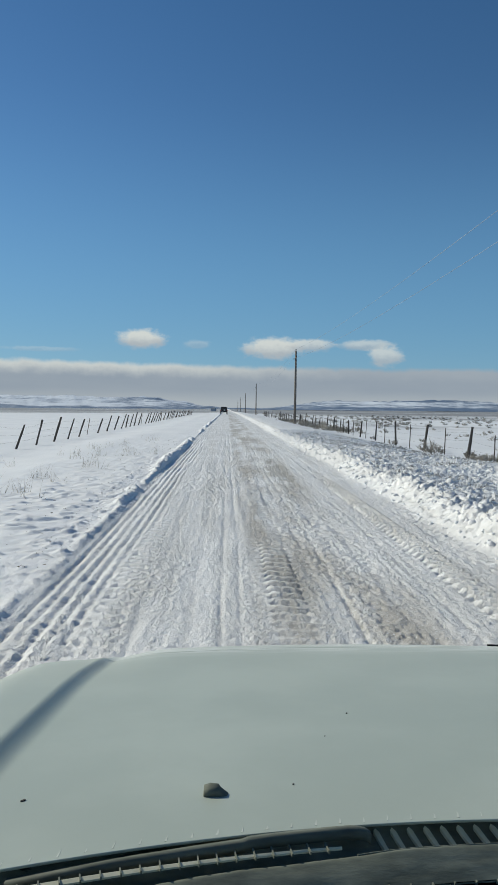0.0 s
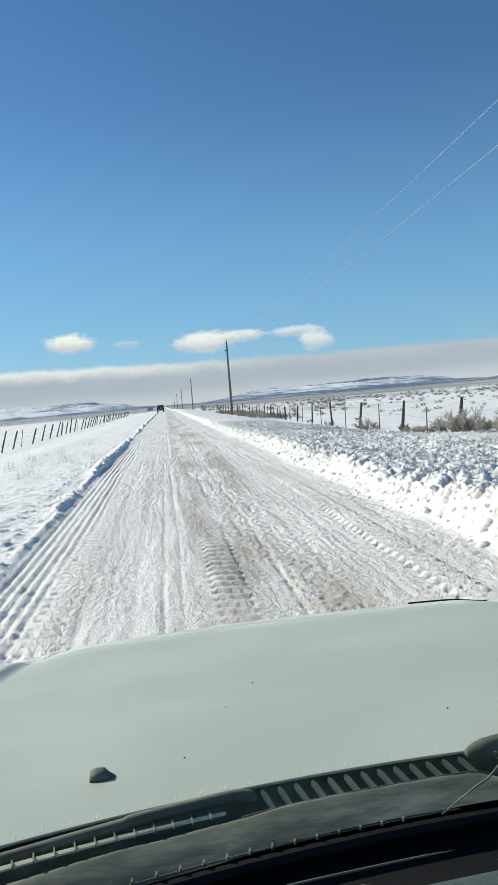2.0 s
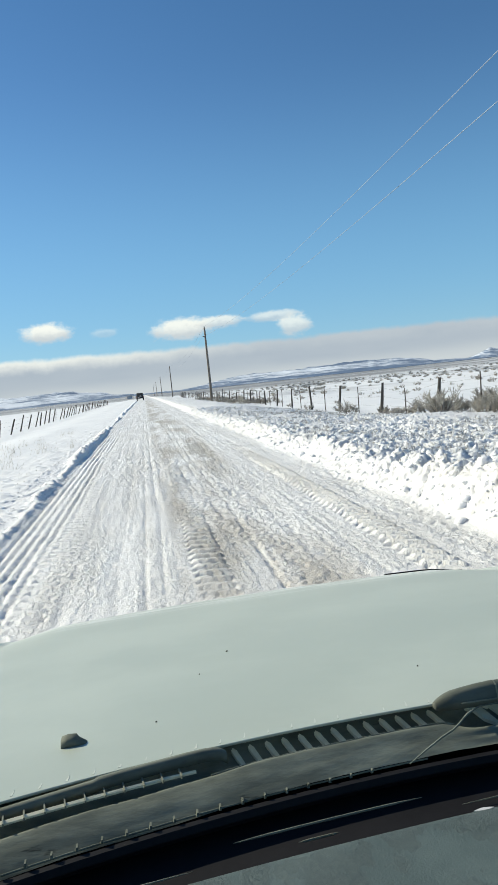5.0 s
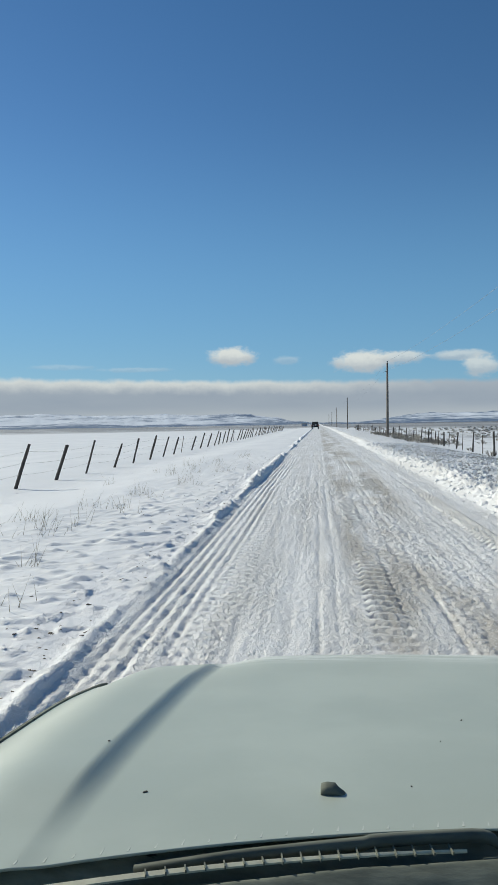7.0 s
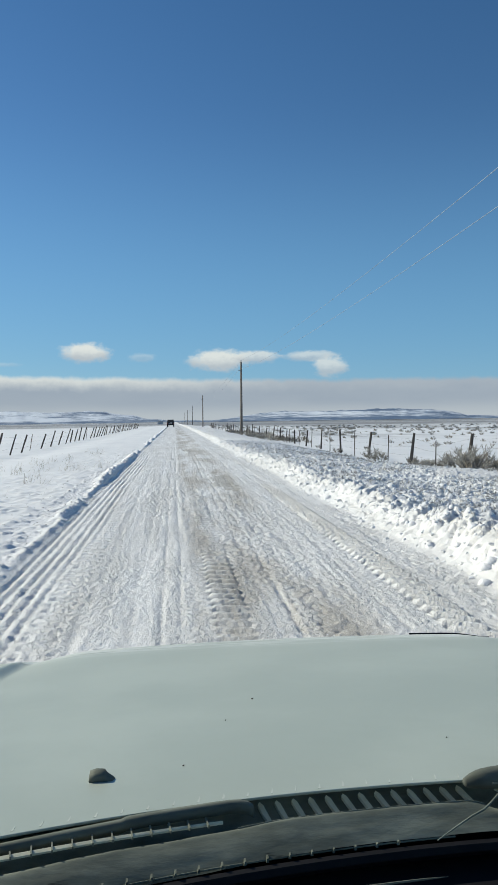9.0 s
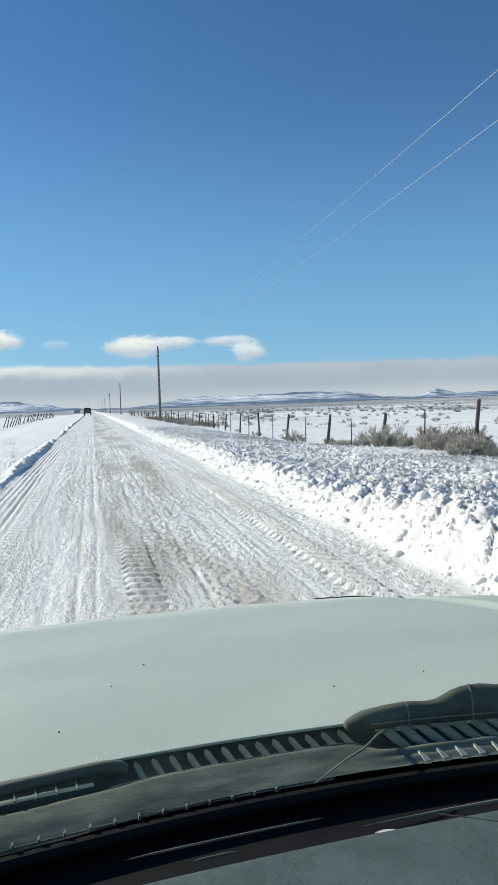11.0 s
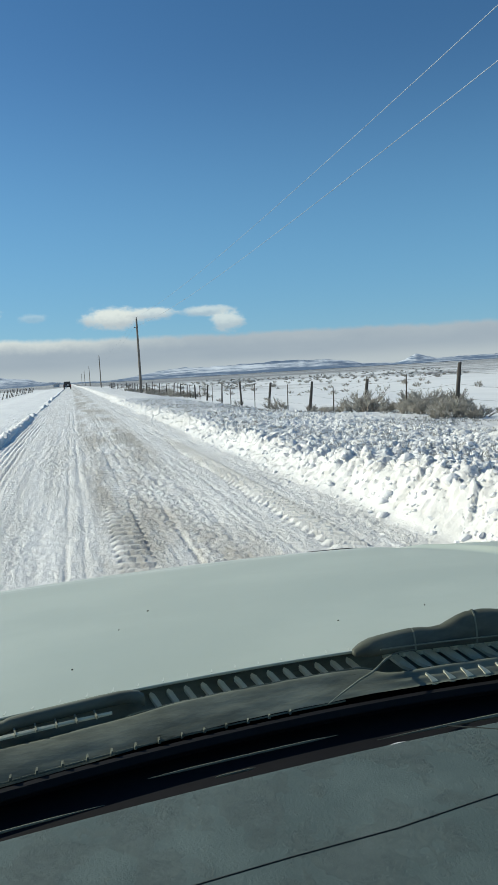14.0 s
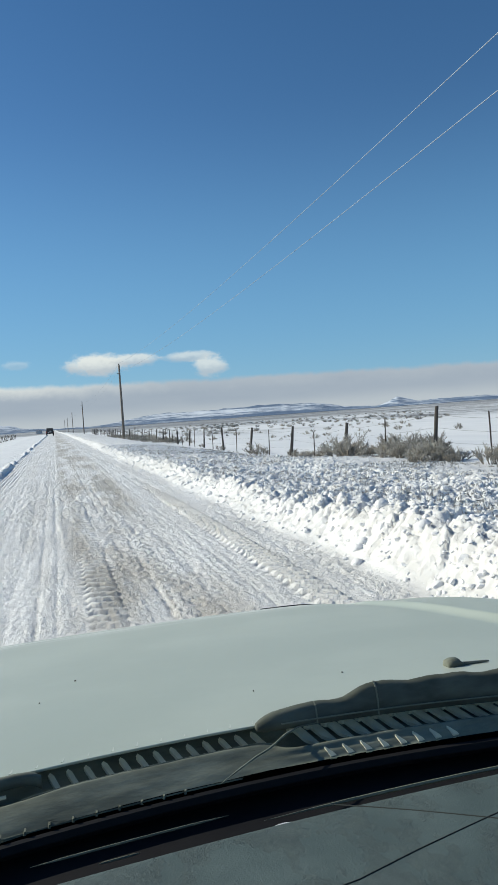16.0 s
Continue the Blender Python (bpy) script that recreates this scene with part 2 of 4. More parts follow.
M_snow = material("crusted_snow", snow_build)
M_road = material("packed_snow_road", road_build)
M_hazy_hill = material("distant_hills", hill_build)
M_lump = plain("loose_snow", (0.84, 0.84, 0.845), 0.65, grain=45, vary=0.08, relief=0.7, dist=0.015)
M_post = plain("weathered_post", (0.085, 0.075, 0.066), 0.85, grain=30, vary=0.5, relief=0.6, dist=0.006, stretch=(3, 3, 0.3))
M_steel = plain("rusty_steel", (0.10, 0.075, 0.06), 0.6, 0.5, grain=60, vary=0.4)
M_pole = plain("grey_pole_wood", (0.23, 0.20, 0.17), 0.85, grain=22, vary=0.45, relief=0.5, dist=0.01, stretch=(4, 4, 0.15))
M_wire = plain("bright_conductor", (0.24, 0.28, 0.33), 0.6, 0.2, vary=0.1)
M_ceramic = plain("insulator_glaze", (0.06, 0.05, 0.05), 0.3, vary=0.1)
M_sage = plain("dry_sage_twigs", (0.58, 0.54, 0.47), 0.9, grain=5, vary=0.5)
M_sage_dark = plain("dark_sage_twigs", (0.38, 0.35, 0.30), 0.9, grain=5, vary=0.4)
M_stem = plain("grey_sage_bark", (0.26, 0.225, 0.185), 0.9, grain=12, vary=0.4)
M_straw = plain("dry_grass", (0.42, 0.37, 0.28), 0.9, grain=8, vary=0.4)


def paint_build(t, bsdf, pos):
    a = noise_tex(t, pos, 3.0, 5, 0.6)
    b = noise_tex(t, pos, 160, 3, 0.6)
    col = mixc(t, smooth(t, a, 0.35, 0.7), (0.39, 0.428, 0.365), (0.445, 0.485, 0.42))
    col = mixc(t, mth(t, "MULTIPLY", smooth(t, b, 0.62, 0.8), 0.12), col, (0.30, 0.29, 0.26))
    # sand-worn streaks towards the nose
    sx = t.nodes.new("ShaderNodeSeparateXYZ")
    t.links.new(pos, sx.inputs[0])
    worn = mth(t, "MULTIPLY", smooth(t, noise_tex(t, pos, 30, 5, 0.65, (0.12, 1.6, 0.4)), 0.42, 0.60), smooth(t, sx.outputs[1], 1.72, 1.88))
    # broad band of paler paint along the leading edge
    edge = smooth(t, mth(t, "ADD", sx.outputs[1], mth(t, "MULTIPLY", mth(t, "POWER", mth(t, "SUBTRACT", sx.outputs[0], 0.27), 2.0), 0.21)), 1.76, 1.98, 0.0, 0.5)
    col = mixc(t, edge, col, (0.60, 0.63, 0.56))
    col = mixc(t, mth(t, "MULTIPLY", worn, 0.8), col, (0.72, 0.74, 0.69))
    put(t, bsdf, "Base Color", col)
    put(t, bsdf, "Roughness", mth(t, "ADD", 0.34, mth(t, "MULTIPLY", a, 0.16)))
    put(t, bsdf, "Coat Weight", 0.15)
    put(t, bsdf, "Coat Roughness", 0.25)
    bump(t, bsdf, b, 0.03, 0.001)


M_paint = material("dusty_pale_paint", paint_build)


def cowl_build(t, bsdf, pos):
    """Weathered black plastic: chalky greenish dust, dark worn scratches."""
    a = noise_tex(t, pos, 34, 5, 0.65, (0.5, 1.6, 1))
    c = noise_tex(t, pos, 9, 4, 0.6, (0.35, 1, 1))
    s = noise_tex(t, pos, 46, 4, 0.7, (0.22, 1, 0.6))
    f = smooth(t, mth(t, "ADD", mth(t, "MULTIPLY", a, 0.4), mth(t, "MULTIPLY", c, 0.6)), 0.36, 0.66)
    col = mixc(t, f, (0.120, 0.130, 0.105), (0.272, 0.290, 0.232))
    col = mixc(t, mth(t, "MULTIPLY", smooth(t, s, 0.62, 0.69), 0.85), col, (0.026, 0.027, 0.022))
    put(t, bsdf, "Base Color", col)
    put(t, bsdf, "Roughness", 0.72)
    put(t, bsdf, "Specular IOR Level", 0.12)
    bump(t, bsdf, mth(t, "ADD", a, s), 0.35, 0.002)


M_rubber = material("dusty_black_plastic", cowl_build)
M_lip = plain("dull_lip_rubber", (0.165, 0.180, 0.150), 0.7, grain=34, vary=0.55, stretch=(0.4, 1.4, 1), relief=0.3, spec=0.15)
M_black = plain("black_trim", (0.014, 0.014, 0.016), 0.6, vary=0.2, spec=0.12)
M_fin = plain("grey_louvre", (0.74, 0.71, 0.54), 0.7, grain=50, vary=0.25, spec=0.2)
M_blade = plain("worn_wiper_metal", (0.22, 0.228, 0.175), 0.55, grain=50, vary=0.3)


def dash_build(t, bsdf, pos):
    """Grained vinyl with crackled, scuffed patches."""
    g = noise_tex(t, pos, 420, 3, 0.6)
    m = noise_tex(t, pos, 14, 5, 0.6)
    w = noise_tex(t, pos, 17, 5, 0.65, (1.3, 0.8, 1))
    crack = nd(t, "ShaderNodeTexVoronoi", Scale=120.0)
    crack.feature = "DISTANCE_TO_EDGE"
    warp = nd(t, "ShaderNodeVectorMath")
    warp.operation = "ADD"
    jig = nd(t, "ShaderNodeTexNoise", Scale=60.0, Detail=3.0)
    sc = nd(t, "ShaderNodeVectorMath", Scale=0.012)
    sc.operation = "SCALE"
    t.links.new(pos, jig.inputs["Vector"])
    t.links.new(jig.outputs["Color"], sc.inputs[0])
    t.links.new(pos, warp.inputs[0])
    t.links.new(sc.outputs[0], warp.inputs[1])
    t.links.new(warp.outputs[0], crack.inputs["Vector"])
    patch = smooth(t, w, 0.47, 0.72)
    edge = mth(t, "MULTIPLY", smooth(t, crack.outputs["Distance"], 0.16, 0.0), patch)
    col = mixc(t, smooth(t, m, 0.35, 0.7), (0.070, 0.097, 0.098), (0.092, 0.124, 0.124))
    col = mixc(t, mth(t, "MULTIPLY", edge, 0.85), col, (0.23, 0.265, 0.26))
    put(t, bsdf, "Base Color", col)
    put(t, bsdf, "Roughness", 0.68)
    put(t, bsdf, "Specular IOR Level", 0.2)
    bump(t, bsdf, mth(t, "ADD", mth(t, "MULTIPLY", g, 0.35), mth(t, "ADD", edge, mth(t, "MULTIPLY", m, 0.6))), 0.6, 0.003)


M_dash = material("grained_dash_vinyl", dash_build)
M_seam_shadow = plain("seam_shadow", (0.024, 0.03, 0.028), 0.8, vary=0.2)
# pale colour of the louvre reflection drawn on the hood
M_tick = plain("reflection_tick", (0.56, 0.59, 0.53), 0.7, vary=0.15)
M_stub = plain("frozen_stubble", (0.54, 0.515, 0.47), 0.9, grain=9, vary=0.45)
M_dirt = plain("dirt_speck", (0.04, 0.035, 0.03), 0.9, vary=0.2)
M_clod = plain("frozen_dirt", (0.16, 0.13, 0.105), 0.9, vary=0.4)
M_tyre = plain("tyre_rubber", (0.02, 0.02, 0.02), 0.8, vary=0.3)
M_rim = plain("steel_rim", (0.35, 0.35, 0.36), 0.4, 0.8, vary=0.2)
M_dark_paint = plain("dark_vehicle_paint", (0.022, 0.024, 0.028), 0.4, grain=3, vary=0.3)
M_glass_dark = plain("dark_rear_glass", (0.03, 0.035, 0.04), 0.1, vary=0.1)
M_red = plain("red_lens", (0.30, 0.02, 0.015), 0.3, vary=0.1)
M_plate = plain("pale_plate", (0.6, 0.6, 0.62), 0.5, vary=0.1)


# ---------------------------------------------------------------- mesh helpers
def finish(name, bm, mat, parent=None, label="", smooth_faces=False):
    me = bpy.data.meshes.new(name)
    bmesh.ops.recalc_face_normals(bm, faces=bm.faces[:])
    bm.to_mesh(me)
    bm.free()
    if smooth_faces:
        me.polygons.foreach_set("use_smooth", [True] * len(me.polygons))
    me.materials.append(mat)
    ob = new(name, me)
    if parent is not None:
        ob.parent = parent
    if label:
        tagged(ob, label)
    return ob


def part(name, bm, mat, parent, label="", smooth_faces=False):
    return finish(name, bm, mat, parent, label, smooth_faces)


def grid_mesh(name, xs, ys, zs, mat, smooth_faces=True):
    """A sheet over the lines xs, ys with heights zs[j, i]."""
    nx, ny = len(xs), len(ys)
    X, Y = np.meshgrid(xs, ys)
    return sheet(name, X, Y, zs, mat, smooth_faces)


def sheet(name, X, Y, Z, mat, smooth_faces=True):
    ny, nx = X.shape
    co = np.stack([X, Y, Z], -1).reshape(-1, 3).astype(np.float32)
    a = (np.arange(ny - 1)[:, None] * nx + np.arange(nx - 1)[None, :]).ravel()
    quads = np.stack([a, a + 1, a + nx + 1, a + nx], -1).ravel().astype(np.int32)
    me = bpy.data.meshes.new(name)
    me.vertices.add(len(co))
    me.vertices.foreach_set("co", co.ravel())
    me.loops.add(len(quads))
    me.loops.foreach_set("vertex_index", quads)
    n = len(quads) // 4
    me.polygons.add(n)
    me.polygons.foreach_set("loop_start", np.arange(n, dtype=np.int32) * 4)
    me.polygons.foreach_set("use_smooth", [smooth_faces] * n)
    me.update(calc_edges=True)
    me.validate()
    me.materials.append(mat)
    return new(name, me)


def box(bm, x0, x1, y0, y1, z0, z1, bevel=0.0):
    r = bmesh.ops.create_cube(bm, size=1, matrix=Matrix.LocRotScale(((x0 + x1) / 2, (y0 + y1) / 2, (z0 + z1) / 2), None, (x1 - x0, y1 - y0, z1 - z0)))
    if bevel:
        es = list({e for v in r["verts"] for e in v.link_edges})
        bmesh.ops.bevel(bm, geom=es, offset=bevel, segments=2, affect="EDGES", profile=0.5)
    return bm


def tube(bm, pts, radii, sides=6, cap=True):
    """A tube through pts, with a radius for each."""
    if isinstance(radii, (int, float)):
        radii = [radii] * len(pts)
    rings = []
    pts = [Vector(p) for p in pts]
    for i, p in enumerate(pts):
        d = (pts[min(i + 1, len(pts) - 1)] - pts[max(i - 1, 0)]).normalized()
        u = d.cross(Vector((0, 0, 1)) if abs(d.z) < 0.9 else Vector((0, 1, 0))).normalized()
        w = u.cross(d)
        rings.append([bm.verts.new(p + radii[i] * (cos(2 * pi * k / sides) * u + sin(2 * pi * k / sides) * w)) for k in range(sides)])
    for a, b in zip(rings, rings[1:]):
        for k in range(sides):
            bm.faces.new((a[k], a[(k + 1) % sides], b[(k + 1) % sides], b[k]))
    if cap:
        bm.faces.new(rings[0][::-1])
        bm.faces.new(rings[-1])
    return bm


def loft(bm, rings, closed=True, caps=True):
    vs = [[bm.verts.new(p) for p in r] for r in rings]
    n = len(vs[0])
    for a, b in zip(vs, vs[1:]):
        for k in range(n if closed else n - 1):
            bm.faces.new((a[k], a[(k + 1) % n], b[(k + 1) % n], b[k]))
    if caps and closed:
        bm.faces.new(vs[0][::-1])
        bm.faces.new(vs[-1])
    return bm


def ramp(v, a, b):
    t = np.clip((v - a) / (b - a), 0, 1)
    return t * t * (3 - 2 * t)


def lattice(ix, iy, seed):
    h = (ix.astype(np.int64) * 374761393 + iy.astype(np.int64) * 668265263 + seed * 974711) & 0xFFFFFFFF
    h = ((h ^ (h >> 13)) * 1274126177) & 0xFFFFFFFF
    return ((h ^ (h >> 16)) & 0xFFFF) / 65535.0


def vnoise(x, y, seed=0):
    ix, iy = np.floor(x), np.floor(y)
    fx, fy = x - ix, y - iy
    fx, fy = fx * fx * (3 - 2 * fx), fy * fy * (3 - 2 * fy)
    a, b = lattice(ix, iy, seed), lattice(ix + 1, iy, seed)
    c, d = lattice(ix, iy + 1, seed), lattice(ix + 1, iy + 1, seed)
    return (a + (b - a) * fx) + ((c + (d - c) * fx) - (a + (b - a) * fx)) * fy


def fbm(x, y, seed=0, octaves=4, gain=0.5):
    total, amp, norm = 0.0, 1.0, 0.0
    for o in range(octaves):
        total = total + amp * vnoise(x * 2 ** o, y * 2 ** o, seed + o)
        norm, amp = norm + amp, amp * gain
    return total / norm


def cells(x, y, scale, seed):
    """Broken slabs: each cell of a jittered pattern has a height and a tilt of its own. Gives that relief and the distance to the joint."""
    x, y = x * scale, y * scale
    ix, iy = np.floor(x), np.floor(y)
    best, second, val = np.full(x.shape, 9.0), np.full(x.shape, 9.0), np.zeros(x.shape)
    for dx in (-1, 0, 1):
        for dy in (-1, 0, 1):
            cx, cy = ix + dx, iy + dy
            ox = x - (cx + 0.1 + 0.8 * lattice(cx, cy, seed))
            oy = y - (cy + 0.1 + 0.8 * lattice(cx, cy, seed + 1))
            d = np.sqrt(ox * ox + oy * oy)
            h = lattice(cx, cy, seed + 2) - 0.5 + 1.1 * (lattice(cx, cy, seed + 3) - 0.5) * ox + 1.1 * (lattice(cx, cy, seed + 4) - 0.5) * oy
            closer = d < best
            second = np.where(closer, best, np.minimum(second, d))
            val = np.where(closer, h, val)
            best = np.where(closer, d, best)
    return val, second - best


# ---------------------------------------------------------------- ground
ROAD_L, ROAD_R = -1.66, 2.62


def foot_line(y):
    return ROAD_R + 0.35 * (fbm(y * 0.45, y * 0 + 3.1, 7, 3) - 0.5) + 0.12 * (fbm(y * 2.3, y * 0 + 9.1, 8, 2) - 0.5)


def groove(x, c, w):
    return np.exp(-((x - c) / w) ** 2)


def height(x, y):
    x, y = np.asarray(x, float), np.asarray(y, float)
    wob = 0.10 * (fbm(y * 0.12, y * 0 + 1.7, 21, 3) - 0.5) * 2
    near = ramp(y, 60, 20)                                  # fine relief fades away where it cannot be seen
    # road bed
    z = 0.010 * (fbm(x * 2.0, y * 0.5, 1, 3) - 0.5) + 0.009 * (fbm(x * 9, y * 5, 2, 4, 0.6) - 0.5)
    rough = 0.40 + 0.60 * ramp(fbm(x * 0.9, y * 0.22, 3, 3), 0.42, 0.62)
    rough = rough * (1 - 0.45 * ramp(x, 1.0, 1.5) * ramp(x, 2.55, 2.25))
    chip, gap_chip = cells(x + 0.02 * fbm(x * 20, y * 20, 14, 2), y, 27.0, 15)
    z = z + rough * (0.017 * chip - 0.006 * ramp(gap_chip, 0.3, 0.0) + 0.026 * (fbm(x * 24, y * 17, 4, 3, 0.6) - 0.5)) + 0.010 * (fbm(x * 30, y * 1.6, 6, 3) - 0.5)
    # parallel ruts along the road's left edge
    for k in range(6):
        c = -1.56 + 0.105 * k + wob * 0.6
        z = z - 0.024 * groove(x, c, 0.026) * (1.6 * fbm(y * 0.5, y * 0 + k, 30 + k, 3) - 0.1).clip(0, 1.2) * ramp(x, -1.9, -1.6)
    # long thin wheel lines
    for c, w, d in ((-0.72, 0.03, 0.009), (-0.35, 0.06, 0.008), (-0.12, 0.018, 0.010), (0.02, 0.022, 0.012), (0.10, 0.016, -0.006), (0.72, 0.02, 0.010), (0.86, 0.022, 0.013), (0.98, 0.016, -0.006), (1.3, 0.07, 0.007), (1.46, 0.018, 0.008), (1.62, 0.022, 0.010), (2.42, 0.06, 0.010)):
        z = z - d * groove(x, c + wob * (0.4 + 0.3 * sin(c * 9)), w) * (1.9 * fbm(y * 0.45, y * 0 + c * 7, 40, 3) - 0.25).clip(0, 1.3)
    # lugged tread bands pressed by large tyres
    for c, w, d, seed in ((0.40, 0.145, 0.064, 51), (2.02, 0.15, 0.090, 52), (-0.95, 0.12, 0.020, 53)):
        cx = c + wob * 0.5
        on = ramp(np.abs(x - cx), w, w * 0.75) * (0.25 + 0.75 * ramp(fbm(y * 0.21, y * 0 + 0.37 * seed, seed, 3), 0.2, 0.4))
        lug = np.sin(2 * pi * (y / 0.19 + (0.75 if seed == 52 else 0.25) * (x - cx) / w) + 2.2 * fbm(x * 1.2, y * 0.8, seed + 9, 3))
        z = z * (1 - 0.65 * on) - d * on * (0.5 + (ramp(lug, -0.25, 0.3) - 0.5) * ramp(y, 19, 12)) * (0.45 + 1.0 * fbm(x * 6, y * 4, seed + 3, 3)) + 0.4 * d * on
    z = z * (0.25 + 0.75 * near)
    # left shoulder: a crisp windrow edge, then drifted verge falling to the field
    edge = ROAD_L + wob * 0.8 + 0.10 * (fbm(y * 1.4, y * 0 + 5, 60, 3) - 0.5)
    left = ramp(x, edge + 0.02, edge - 0.07)
    ridge = 0.038 * np.exp(-((x - edge + 0.07) / 0.06) ** 2) * (1.5 * fbm(y * 0.9, x * 0 + 2, 61, 3) - 0.15).clip(0, 1)
    lumpy = 0.2 + 1.5 * fbm(x * 6, y * 3.4, 66, 4, 0.6)
    ridge = ridge + 0.105 * ramp(y, 8.5, 16) * np.exp(-((x - edge + 0.16) / 0.13) ** 2) * lumpy * ramp(fbm(y * 0.33, y * 0 + 8, 67, 3), 0.36, 0.56)
    crust = 0.04 * (fbm(x * 2.6, y * 1.5, 62, 4, 0.55) - 0.5) * ramp(x, -7.5, -4.0) + 0.17 * (fbm(x * 4.5, y * 7, 63, 4, 0.6) - 0.52).clip(0, 1) * ramp(x, -5.5, -3) + 0.016 * (fbm(x * 15, y * 13, 65, 3) - 0.5) * ramp(x, -5, -3)
    verge = 0.012 - 0.035 * ramp(x, -2.2, -4.2) - 0.20 * ramp(x, -4.5, -8.0) - 0.25 * ramp(x, -9, -30) + 0.05 * (fbm(x * 0.5, y * 0.25, 64, 3) - 0.5)
    z = z * (1 - left) + (verge + crust * near) * left + ridge
    # right bank: ploughed snow, steep lit face, tumbled top, then the fence line
    f = foot_line(y)
    crest = (0.52 - 0.25 * ramp(y, 5.2, 10.0) - 0.06 * ramp(y, 16, 40)) * (0.80 + 0.55 * (fbm(y * 0.55, y * 0 + 4, 70, 3) - 0.35))
    shelf = 0.33 - 0.20 * ramp(y, 6.0, 12)
    s = x - f
    face = ramp(s, 0.0, 0.62)
    fall = crest - (crest - shelf) * ramp(s, 0.7, 2.6) - 0.10 * ramp(s, 4.0, 7.0) - 0.42 * ramp(s, 2.2, 6.2) * ramp(y, 17, 27) - 0.45 * ramp(x, 11, 26)
    big, gap_big = cells(x + 0.05 * fbm(x * 8, y * 8, 75, 2), y, 5.6, 76)
    mid, gap_mid = cells(x, y + 0.04 * fbm(x * 9, y * 9, 77, 2), 13.0, 81)
    calm = 0.62 + 0.38 * ramp(s, 0.25, 0.7)
    tumble = calm * (0.095 * big - 0.045 * ramp(gap_big, 0.22, 0.0) + 0.055 * mid - 0.03 * ramp(gap_mid, 0.25, 0.0)
              + 0.10 * (fbm(x * 1.7, y * 1.7, 71, 3) - 0.5) + 0.03 * (fbm(x * 18, y * 18, 72, 2) - 0.5)) * ramp(s, 0.0, 0.22) * (1 - 0.22 * ramp(s, 0.6, 1.3)) * (1 - 0.30 * ramp(y, 7, 12)) * ramp(x, 8.8, 6.6) * (0.4 + 0.6 * near)
    bank = face * fall + tumble * (0.45 + 0.55 * face)
    right = ramp(s, -0.05, 0.15)
    z = z * (1 - right) + bank * right + 0.02 * right
    # far off the plain is level, a little under the road
    z = z - 0.35 * ramp(np.abs(x), 30, 120) - 0.5 * ramp(y, 160, 500)
    return z


def steps(start, stop, step, growth):
    out, v = [start], start
    while v < stop:
        v += step
        step *= growth
        out.append(min(v, stop))
    return out


xs_road = np.arange(-2.3, 3.401, 0.021)
xs_right = np.array(steps(xs_road[-1], 6.4, 0.034, 1.0) + steps(6.4, 9.0, 0.07, 1.0)[1:] + steps(9.0, 4700, 0.15, 1.16)[1:])
xs_left = np.array([-v for v in steps(-xs_road[0], 9.5, 0.055, 1.0) + steps(9.5, 4700, 0.2, 1.18)[1:]][::-1])
ys = np.array(steps(-60, -8, 1.0, 1.0) + steps(-8, 2.5, 0.07, 1.0)[1:] + steps(2.5, 12, 0.028, 1.0)[1:] + steps(12, 200, 0.029, 1.0115)[1:] + steps(200, 4700, 3.0, 1.08)[1:])
for name, xs, mat, label in (("road", xs_road, M_road, "packed snow road rutted by tyre treads with sandy grit"),
                             ("ground_left", xs_left, M_snow, "smooth crusted snow field beside the road"),
                             ("ground_right", xs_right, M_snow, "ploughed lumpy snow bank and sagebrush plain")):
    X, Y = np.meshgrid(xs, ys)
    ob = grid_mesh(name, xs, ys, height(X, Y), mat)
    tagged(ob, label, "road" if name == "road" else "snow", kind="structure")


def ground_z(x, y):
    return float(height(np.array([x]), np.array([y]))[0])


# ---------------------------------------------------------------- distant hills
def hills():
    azs = np.radians(np.arange(-48, 60.01, 0.12))
    rs = np.array([1500, 1800, 2100, 2400, 2700, 3000, 3200, 3400, 3600, 3800, 4000, 4200, 4400, 4600.0])
    A, R = np.meshgrid(azs, rs)
    d = np.degrees(A)
    n = fbm(d * 0.22, R * 0.0012, 90, 4)
    n2 = fbm(d * 0.9, R * 0.003, 91, 4)
    far = ramp(R, 2300, 4100)
    mesa = np.clip(ramp(d, 2.0, 9.0) * ramp(d, 24.5, 19.5), 0, 1) * 64
    leftr = ramp(d, 0.5, -7.0) * 74 + ramp(d, -12, -22) * 10
    rest = ramp(d, 22, 30) * 20
    cone = np.clip(1 - np.abs(d - 26.9) / 1.5, 0, 1) ** 1.2 * 34 * (R > 3300)
    z = far * ((mesa + leftr + rest) * (0.80 + 0.4 * (n - 0.5)) + 14 * (n2 - 0.4)) + cone + 7 * (n2 - 0.5) * ramp(R, 1500, 2300) - 1.2
    z = np.where(R >= 4500, -4, z)
    ob = sheet("distant_hills", R * np.sin(A), R * np.cos(A), z, M_hazy_hill)
    tagged(ob, "low snowy hills and mesa tinted blue-white for haze along the horizon", "hills", kind="structure")


hills()
